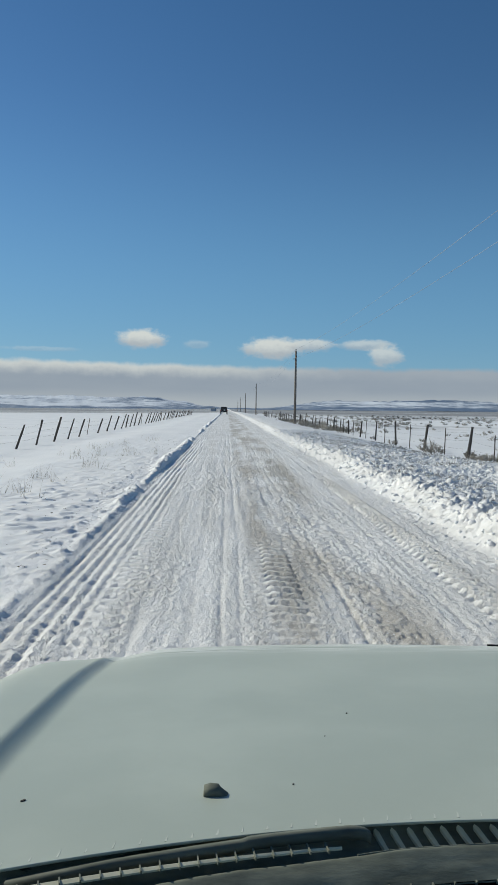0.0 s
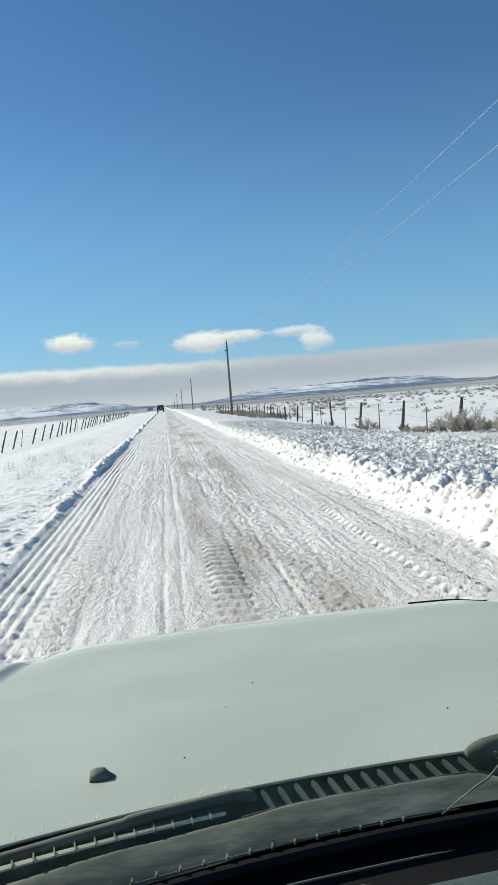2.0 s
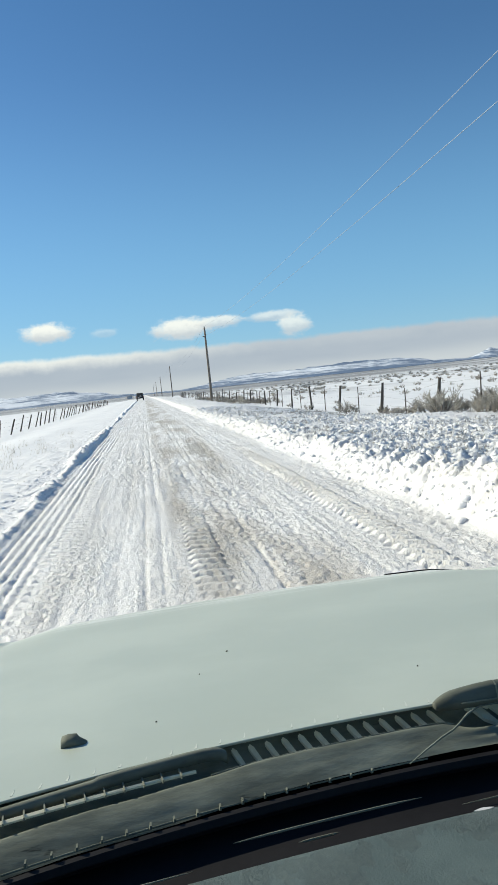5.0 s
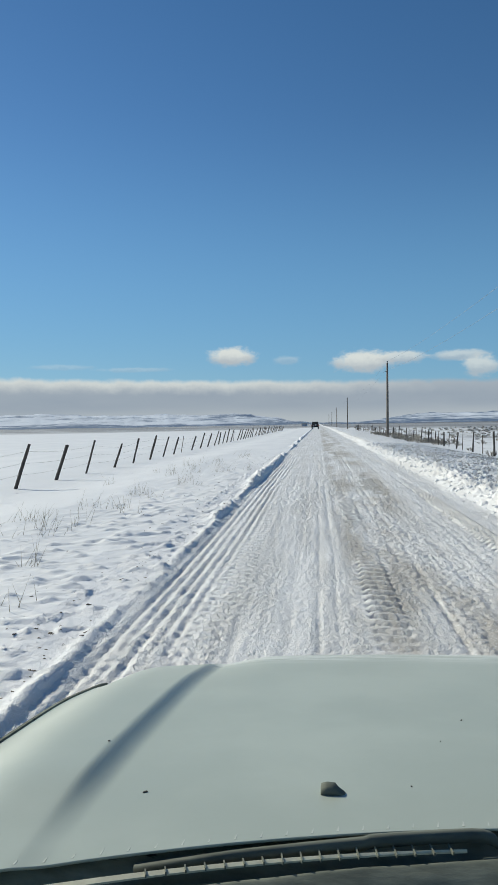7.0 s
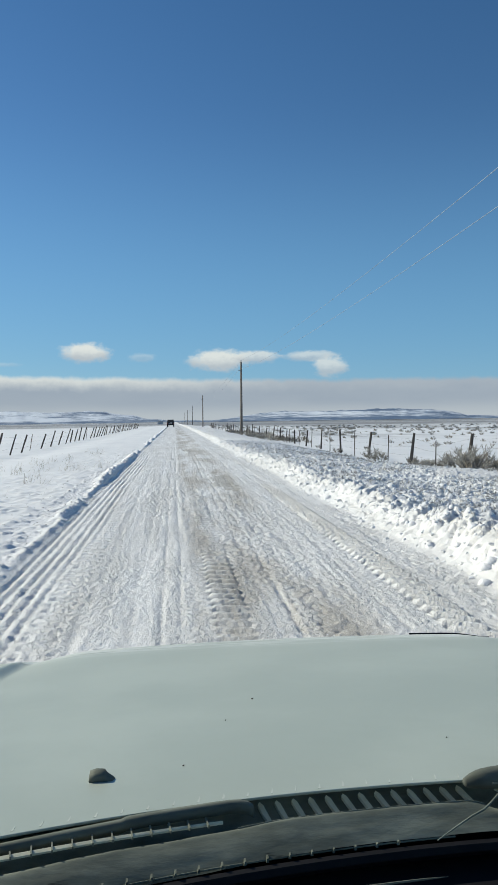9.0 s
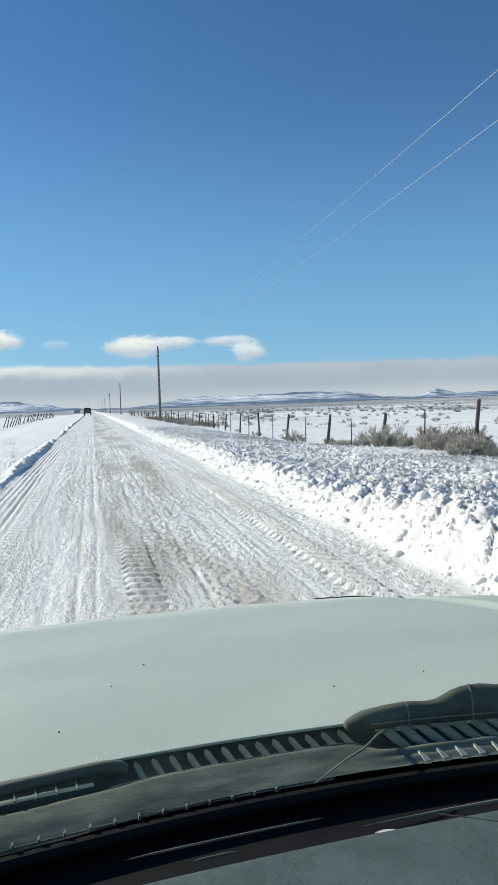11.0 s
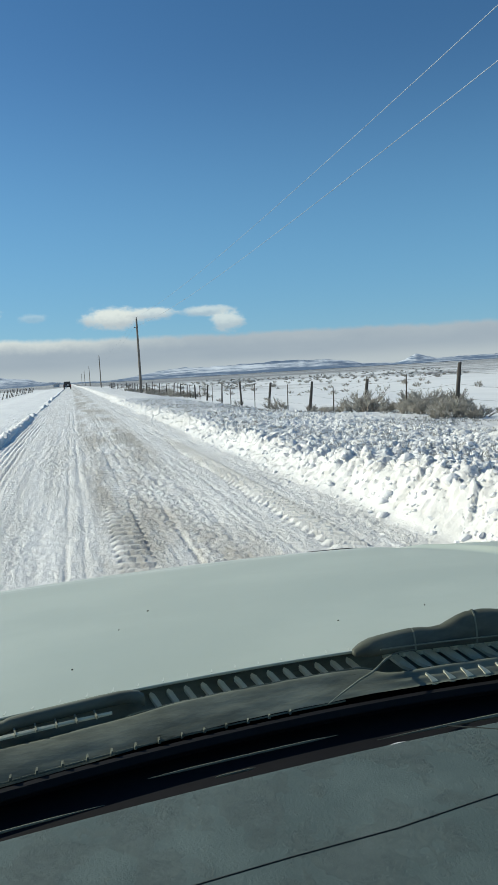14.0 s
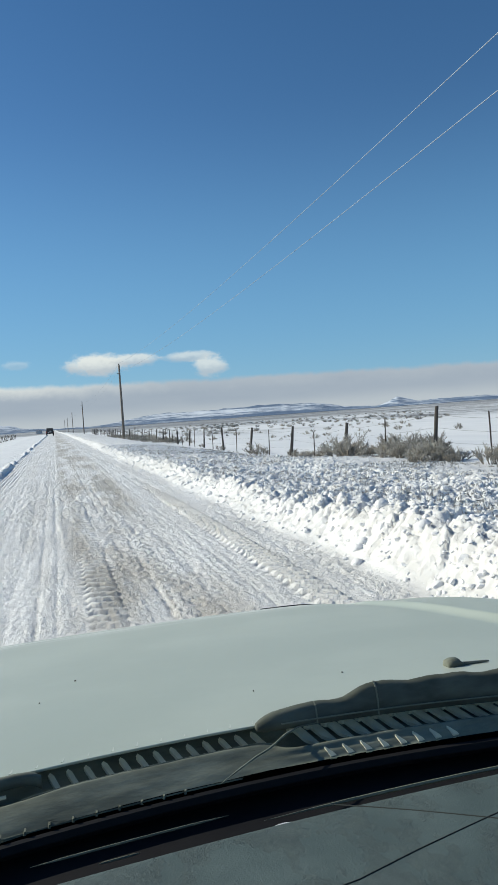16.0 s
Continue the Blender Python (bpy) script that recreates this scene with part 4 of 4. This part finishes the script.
def hood():
    us = np.concatenate([np.linspace(-0.93, -0.60, 60), np.linspace(-0.59, 0.59, 50), np.linspace(0.60, 0.93, 60)])
    vs = np.concatenate([[0, 0.0012, 0.005], np.linspace(0.015, 0.86, 44), np.linspace(0.863, 1, 60)])
    U, V = np.meshgrid(us, vs)
    Y = rear_y(U) + (front_y(U) - rear_y(U)) * V
    Z = hood_z(U, Y)
    # shallow fold across the leading edge, then the nose rolls over
    Z = Z - 0.06 * np.clip(V - 0.885, 0, 1) - 0.0030 * np.exp(-((V - 0.885) / 0.004) ** 2) - 0.012 * ramp(V, 0.985, 1.0) ** 2
    # rolled rim
    rows_y, rows_z, rows_u = [Y[0] + 0.012, Y[0] - 0.0004, Y[0] - 0.0003], [Z[0] - 0.006, Z[0] - 0.0028, Z[0] - 0.0003], [U[0], U[0], U[0]]
    for j in range(len(vs)):
        rows_y.append(Y[j]); rows_z.append(Z[j]); rows_u.append(U[j])
    for dy, dz in ((0.012, -0.012), (0.02, -0.035), (0.02, -0.10)):
        rows_y.append(Y[-1] + dy); rows_z.append(Z[-1] + dz); rows_u.append(U[-1])
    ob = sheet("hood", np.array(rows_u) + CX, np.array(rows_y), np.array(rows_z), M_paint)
    ob.parent = car
    tagged(ob, "dusty pale white hood with raised side creases")
    return ob


HOOD = hood()


def side_rim(s):
    """Dark rubber line along the hood's side, where the fender begins."""
    bm = bmesh.new()
    pts = []
    for y in np.linspace(0.62, 1.80, 24):
        pts.append((CX + s * 0.934, y, float(hood_z(np.array([0.93]), np.array([y]))[0]) + 0.003))
    tube(bm, pts, 0.006, 6)
    part("hood_edge_seal", bm, M_rubber, car)


def nozzle(x, y):
    z = float(hood_z(np.array([x - CX]), np.array([y]))[0])
    bm = bmesh.new()
    rings = []
    for dx, w, h in ((-0.0125, 0.007, 0.003), (-0.0115, 0.0095, 0.0095), (-0.004, 0.010, 0.0115), (0.006, 0.0095, 0.011), (0.009, 0.009, 0.007), (0.016, 0.006, 0.003), (0.019, 0.003, 0.001)):
        rings.append([(x + dx, y - 0.15 * max(dx, 0) + w * k, z - 0.001 + h * g) for k, g in ((1, 0), (0.95, 0.7), (0.6, 1), (-0.6, 1), (-0.95, 0.7), (-1, 0))])
    loft(bm, rings, closed=True)
    part("washer_nozzle", bm, M_rubber, HOOD, "small black washer nozzle", True)


nozzle(-0.0955, 0.869)
nozzle(0.650, 0.894)
bm = bmesh.new()
tube(bm, [(0.664 + d, 0.889 - 0.10 * d, float(hood_z(np.array([0.664 + d - CX]), np.array([0.889]))[0]) + 0.0022) for d in (0, 0.012, 0.025, 0.038)], [0.0028, 0.0022, 0.0020, 0.0012], 6)
part("nozzle_spout", bm, M_blade, HOOD, "thin pale washer spout")
for s in (-1, 1):
    side_rim(s)
bm = bmesh.new()
tube(bm, [(CX + u, front_y(u) + 0.034, float(hood_z(np.array([u]), np.array([front_y(u)]))[0]) - 0.015) for u in np.linspace(0.40, 0.62, 30)], 0.0028, 6)
part("grille_seal", bm, M_black, car)
rnd = random.Random(8)
for x, y, r in ((0.1236, 1.192, 0.0018), (0.0700, 1.071, 0.0012), (0.0050, 0.890, 0.0012), (-0.328, 0.867, 0.0021), (-0.42, 1.02, 0.0018), (0.36, 0.93, 0.0012), (0.50, 0.95, 0.0016)):
    bm = bmesh.new()
    z = float(hood_z(np.array([x - CX]), np.array([y]))[0])
    a = rnd.uniform(0.2, 0.9)
    ring = [(x + r * (1.8 if r > 0.0019 else 1) * cos(t) * cos(a) - r * 0.5 * sin(t) * sin(a), y + r * 1.4 * cos(t) * sin(a) + r * 0.8 * sin(t) * cos(a)) for t in [2 * pi * k / 7 for k in range(7)]]
    loft(bm, [[(p, q, z - 0.001) for p, q in ring], [(p, q, z + 0.0012) for p, q in ring]])
    part("dirt_speck", bm, M_dirt, HOOD)


# pale ticks at even steps along the hood's rear edge paint in the louvres' reflection
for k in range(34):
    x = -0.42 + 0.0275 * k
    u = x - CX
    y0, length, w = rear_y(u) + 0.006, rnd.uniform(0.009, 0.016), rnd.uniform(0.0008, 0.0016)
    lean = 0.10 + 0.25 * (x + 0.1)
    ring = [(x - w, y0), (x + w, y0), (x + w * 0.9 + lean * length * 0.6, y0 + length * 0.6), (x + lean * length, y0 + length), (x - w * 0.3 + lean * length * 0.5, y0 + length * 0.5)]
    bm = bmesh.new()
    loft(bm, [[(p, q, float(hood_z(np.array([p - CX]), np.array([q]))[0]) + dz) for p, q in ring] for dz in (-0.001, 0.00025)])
    part("reflection_tick", bm, M_tick, HOOD)


def glass_y(u):
    return 0.726 - 0.22 * (u - 0.08) ** 2


def cowl_z(u, w):
    """The panel's height: a trough for the louvres behind the hood, then a hump that falls to the glass."""
    u, w = np.asarray(u, float), np.asarray(w, float)
    base = hood_z(u, rear_y(u)) - 0.011
    # passenger side: wide louvres, low swelling
    k = 0.58
    v = np.clip((w - k * 0.85) / (1.0 - k * 0.85), 0, 1)
    low = base - 0.022 * ramp(w, 0.0, k * 0.8) + 0.020 * ramp(v, 0, 0.6) - 0.006 * ramp(v, 0.6, 0.75) - 0.006 * ramp(v, 0.75, 1.0)
    # middle and driver's side: a tall rounded hump over the wiper gear
    ridge = 1.057 - 0.004 * ramp(u, -0.15, -0.25) - 0.030 * u * u
    floor = base - 0.022 * ramp(w, 0.0, 0.34)
    rise = ramp(w, 0.40, 0.66)
    high = floor + (ridge - floor) * rise - 0.020 * np.clip((w - 0.58) / 0.42, 0, 1) ** 1.3
    mixed = ramp(u, 0.045, 0.105)
    return high * (1 - mixed) + low * mixed


def cowl():
    us = np.linspace(-0.90, 0.90, 200)
    ws = np.linspace(0, 1, 48)
    U, W = np.meshgrid(us, ws)
    Y = (rear_y(U) + 0.020) * (1 - W) + glass_y(U) * W
    Z = cowl_z(U, W) + 0.003 * (fbm(U * 14, W * 5, 5, 3) - 0.5)
    ob = sheet("cowl_panel", U + CX, Y, Z, M_rubber)
    ob.parent = car
    tagged(ob, "dusty black plastic cowl panel under the windscreen")
    return ob


COWL = cowl()


def cowl_point(x, w, lift=0.0):
    u = x - CX
    return Vector((x, (rear_y(u) + 0.020) * (1 - w) + glass_y(u) * w, float(cowl_z(u, w)) + lift))


HOOKED = ((-1.0, 0.12), (-0.72, 0.0), (0.30, 0.02), (0.50, 0.30), (0.62, 0.98), (0.45, 1.0), (-0.38, 0.66), (-0.50, 0.20), (-0.80, 0.21))
LEAF = ((-0.50, 0.10), (-0.15, 0.0), (0.22, 0.14), (0.42, 0.45), (0.80, 1.0), (0.38, 1.0), (-0.22, 0.52), (-0.42, 0.24))
WEDGE = ((-0.35, 0.0), (-0.1, 0.02), (0.75, 0.75), (0.85, 1.0), (-0.45, 1.0))


def fin(x, w0, w1, slant, width, lift=0.006, outline=HOOKED, mat=M_fin):
    """Louvre rib: a flat blade cut to an outline, lying down the panel's slope."""
    a, b = cowl_point(x, w0, lift + 0.002), cowl_point(x + slant, w1, lift)
    d = b - a
    bm = bmesh.new()
    top = [a + d * f + Vector((width * s, 0, 0)) for s, f in outline]
    loft(bm, [[v - Vector((0, 0, 0.004)) for v in top], top])
    part("louvre_fin", bm, mat, COWL)


for k in range(13):
    fin(0.090 + 0.0193 * k, 0.13, 0.36, 0.006 + 0.0005 * k, 0.0086, 0.006, LEAF)
for k in range(26):
    fin(0.372 + 0.0215 * k, 0.17, 0.54, 0.016 + 0.0004 * k, 0.0120, 0.007)
for k in range(8):
    fin(0.392 + 0.0215 * k, 0.86, 0.97, 0.004, 0.0058, 0.001, WEDGE)
for k in range(17):
    x = -0.145 + 0.0232 * k
    y = glass_y(x - CX) - 0.001
    bm = bmesh.new()
    loft(bm, [[(x - 0.0015 + 0.001 * f, y + 0.002 + 0.003 * f, 1.033 + 0.0045 * f), (x + 0.0014, y + 0.002 + 0.003 * f, 1.033 + 0.0045 * f), (x + 0.0014, y - 0.001, 1.033 + 0.0042 * f), (x - 0.0012 + 0.001 * f, y - 0.001, 1.033 + 0.0042 * f)] for f in (0, 1)])
    part("gasket_clip", bm, M_rubber, COWL)


# driver's side: a pale lattice bar behind the hood, and the raised black wiper on the hump
def bar_point(x):
    u = x - CX
    return Vector((x, rear_y(u) - 0.026, float(hood_z(u, rear_y(u))) - 0.0075))


bm = bmesh.new()
rings = []
for i in range(17):
    p, w = bar_point(-0.50 + 0.545 * i / 16), 0.0042 * (1 - i / 16) + 0.0006
    rings.append([p + Vector((0, -w, -0.001)), p + Vector((0, w, 0.0005)), p + Vector((0, w, -0.002)), p + Vector((0, -w, -0.003))])
loft(bm, rings)
BAR = part("wiper_blade", bm, M_fin, car, "dull grey wiper blade with cross ribs")
for k in range(17):
    p = bar_point(-0.285 + 0.0196 * k)
    long = 0.010 if k > 6 else 0.006
    bm = bmesh.new()
    loft(bm, [[p + Vector((dx - 0.0008, dy, 0.0015)), p + Vector((dx + 0.0008, dy, 0.0015)), p + Vector((dx + 0.0008, dy, -0.002)), p + Vector((dx - 0.0008, dy, -0.002))] for dx, dy in ((-0.0015, long), (0, 0), (0.0012, -0.6 * long))])
    part("blade_rib", bm, M_blade, BAR)
bm = bmesh.new()
rings = []
for x, rise in ((-0.300, -0.0065), (-0.20, -0.0036), (-0.12, -0.0016), (-0.062, 0.0004), (-0.056, 0.0024), (-0.03, 0.0032), (0.0, 0.0038), (0.035, 0.0046), (0.055, 0.0047), (0.066, 0.0036), (0.074, 0.0012), (0.080, -0.003)):
    u = x - CX
    y, top = rear_y(u) - 0.010, float(hood_z(u, rear_y(u))) + rise
    rings.append([(x, y + 0.006, top - 0.012), (x, y + 0.005, top - 0.001), (x, y, top), (x, y - 0.004, top - 0.0015), (x, y - 0.004, top - 0.012)])
loft(bm, rings)
part("hood_seal", bm, M_lip, car, "raised black rubber seal at the hood's rear edge", True)
# added tube that stands in for the highlight along a cowl fold
bm = bmesh.new()
tube(bm, [(0.392, 0.765, 1.062), (0.368, 0.764, 1.0615), (0.350, 0.754, 1.0605), (0.334, 0.738, 1.0605), (0.322, 0.728, 1.060), (0.306, 0.721, 1.058), (0.285, 0.712, 1.053), (0.262, 0.703, 1.046)], [0.0004, 0.0009, 0.0014, 0.0013, 0.0012, 0.0011, 0.0009, 0.0005], 6)
part("fold_highlight", bm, M_rubber, car, "thin pale line along a fold of the cowl")


def lip_ring(x, bottom, top, thick, back):
    u = x - CX
    y = rear_y(u) - back
    drop = 0.030 * u * u
    return [(x, y + thick * a, bottom + (top - bottom) * h - drop) for a, h in ((-1.0, 0), (-0.9, 0.45), (-0.55, 0.86), (0, 1.0), (0.6, 0.9), (1.0, 0.55), (1.1, 0))]


def rubber_lip(label):
    """Raised rubber lip lying over the hood's rear edge: a rounded nose, then one step up."""
    bm = bmesh.new()
    rings = []
    for k in range(70):
        x = 0.322 + 0.83 * (k / 69) ** 1.5
        nose = float(ramp(np.array(x), 0.320, 0.345)) ** 0.5
        top = 1.0795 + 0.004 * float(ramp(np.array(x), 0.34, 0.42)) + 0.013 * float(ramp(np.array(x), 0.425, 0.465)) + 0.0012 * sin(x * 70)
        top += 0.0035 * (float(fbm(np.array([x * 45.0]), np.array([2.0]), 91, 3)[0]) - 0.5)
        rings.append(lip_ring(x, 1.060, 1.066 + (top - 1.066) * nose, 0.004 + 0.006 * nose, 0.010))
    loft(bm, rings)
    lip = part("rubber_lip", bm, M_lip, car, label, True)
    bm = bmesh.new()
    tube(bm, [(x, rear_y(x - CX) - 0.022, 1.0675 - 0.030 * (x - CX) ** 2) for x in np.linspace(0.35, 1.1, 30)], 0.0010, 5)
    part("lip_edge", bm, M_blade, lip, "thin pale edge under the rubber lip")


rubber_lip("raised black rubber lip at the hood's rear edge")
for x in (0.394, 0.470):
    bm = bmesh.new()
    top = 1.0795 + 0.004 * float(ramp(np.array(x), 0.34, 0.42)) + 0.013 * float(ramp(np.array(x), 0.425, 0.465)) + 0.0012 * sin(x * 70)
    loft(bm, [lip_ring(x + dx, 1.060, top + 0.0006, 0.0108, 0.010) for dx in (-0.0009, 0.0009)])
    part("lip_joint", bm, M_blade, car, "thin pale joint across the rubber lip")
# ledge placed to fit the hump's outline in the camera's view
crest = []
for x in np.linspace(0.06, 0.335, 30):
    best = max(np.linspace(0.42, 0.8, 39), key=lambda w: (cowl_point(x, w).z - 1.42) / cowl_point(x, w).y)
    crest.append(cowl_point(x, best, 0.0004))
part("cowl_ledge", tube(bmesh.new(), crest, 0.0008, 5), M_blade, COWL, "thin pale ledge below the louvres")

# windscreen gasket and black border
bm = bmesh.new()
tube(bm, [(CX + u, glass_y(u) - 0.008, 1.0265 - 0.02 * u * u) for u in np.linspace(-0.9, 0.9, 40)], 0.007, 6)
part("windscreen_gasket", bm, M_black, car)
bm = bmesh.new()
tube(bm, [(CX + u, glass_y(u) + 0.001, 1.0345 - 0.02 * u * u) for u in np.linspace(-0.9, 0.02, 40)], 0.0010, 5)
part("gasket_bead", bm, M_rubber, car, "thin pale bead along the windscreen")
U, W = np.meshgrid(np.linspace(-0.88, 0.88, 60), np.linspace(0, 1, 6))
DASH_Y = lambda u: 0.638 - 0.11 * (u - 0.2) ** 2
Y = (glass_y(U) + 0.04) * (1 - W) + (DASH_Y(U) - 0.03) * W
ob = sheet("windscreen_border", U + CX, Y, 1.018 - 0.02 * U * U - 0.01 * np.sin(pi * W), M_black)
ob.parent = car
for ua, ub, off, z0 in ((-0.20, -0.01, 0.036, 1.030), (-0.55, -0.24, 0.012, 1.030), (0.02, 0.60, 0.009, 1.032), (-0.14, -0.10, 0.022, 1.024)):
    bm = bmesh.new()
    tube(bm, [(CX + u, DASH_Y(u) + off, z0 - 0.012 * u * u) for u in np.linspace(ua, ub, 14)], [0.0002 + (0.0018 if ua > 0 else 0.0010) * min(1, 2 * sin(pi * k / 13)) for k in range(14)], 5)
    part("defroster_edge", bm, M_blade, car, "thin pale line at the defroster slot")


def dashboard():
    U, W = np.meshgrid(np.linspace(-0.88, 0.88, 90), np.concatenate([np.linspace(0, 0.06, 5), np.linspace(0.08, 1, 40)]))
    Y = DASH_Y(U) - 0.46 * W
    Z = 1.040 - 0.012 * U * U - 0.012 * (1 - ramp(W, 0, 0.05)) + 0.018 * np.sin(pi * W) - 0.16 * ramp(W, 0.86, 1.0)
    ob = sheet("dashboard", U + CX, Y, Z, M_dash)
    ob.parent = car
    tagged(ob, "grey grained vinyl dashboard top")
    return ob


DASH = dashboard()


def dash_z(x, y):
    u = x - CX
    w = (DASH_Y(u) - y) / 0.46
    return 1.040 - 0.012 * u * u + 0.018 * sin(pi * w)


# thin dark tubes draw in seams and faint shadow lines on the vinyl
for line in (((0.357, 0.630), (0.417, 0.584), (0.471, 0.540), (0.54, 0.482)), ((-0.20, 0.455), (-0.05, 0.464), (0.0655, 0.471), (0.15, 0.478), (0.236, 0.483), (0.327, 0.497), (0.390, 0.517), (0.471, 0.540), (0.62, 0.578))):
    pts = []
    for (xa, ya), (xb, yb) in zip(line, line[1:]):
        pts += [(xa + (xb - xa) * f, ya + (yb - ya) * f, dash_z(xa + (xb - xa) * f, ya + (yb - ya) * f)) for f in (0, 0.33, 0.66)]
    part("dash_seam_shadow", tube(bmesh.new(), pts, 0.0008, 5), M_seam_shadow, DASH)
bm = bmesh.new()
ring = [(0.306 + 0.008 * cos(t) + 0.002 * cos(3 * t), 0.630 + 0.0022 * sin(t)) for t in [2 * pi * k / 10 for k in range(10)]]
loft(bm, [[(p, q, 1.028) for p, q in ring], [(p, q, 1.0325) for p, q in ring]])
part("paper_scrap", bm, M_plate, DASH, "small pale scrap on the dashboard edge")

# the rest of the body that carries these: flanks, nose, cab and wheels
for s in (-1, 1):
    bm = bmesh.new()
    prof = [(0.94, 0.0), (0.985, -0.05), (1.0, -0.25), (0.97, -0.52)]
    loft(bm, [[(CX + s * px, y, float(hood_z(np.array([0.93]), np.array([min(max(y, 0.6), 1.82)]))[0]) - 0.01 + pz) for px, pz in prof + [(0.90, -0.52), (0.90, -0.05)]] for y in (-2.3, 0.4, 0.8, 1.2, 1.5, 1.80)])
    part("fender", bm, M_paint, car)
bm = bmesh.new()
loft(bm, [[(CX + u, front_y(u) + dy, z) for u in np.linspace(-0.93, 0.93, 16)] for dy, z in ((0.0, 0.74), (0.05, 0.70), (0.06, 0.45), (0.0, 0.36))], closed=False, caps=False)
part("front_panel", bm, M_paint, car)
bm = bmesh.new()
box(bm, CX - 0.9, CX + 0.9, -2.3, 1.7, 0.34, 0.42, 0.02)
part("floor_pan", bm, M_black, car)
bm = bmesh.new()
box(bm, CX - 0.93, CX + 0.93, -2.32, -2.26, 0.40, 1.02, 0.01)
part("tailgate", bm, M_paint, car)
bm = bmesh.new()
box(bm, CX - 0.74, CX + 0.74, -1.5, -0.12, 1.76, 1.80, 0.02)
part("roof", bm, M_paint, car)
for s in (-1, 1):
    part("pillar", tube(bmesh.new(), [(CX + s * 0.90, 0.50, 1.02), (CX + s * 0.72, -0.14, 1.78)], 0.03, 6), M_paint, car)
    part("pillar", tube(bmesh.new(), [(CX + s * 0.93, -1.55, 1.02), (CX + s * 0.72, -1.46, 1.78)], 0.05, 6), M_paint, car)
    for wy in (1.25, -1.75):
        wheel(car, CX + s * 0.80, wy, 0.36 + ground_z(CX + s * 0.80, wy), 0.36, 0.22)
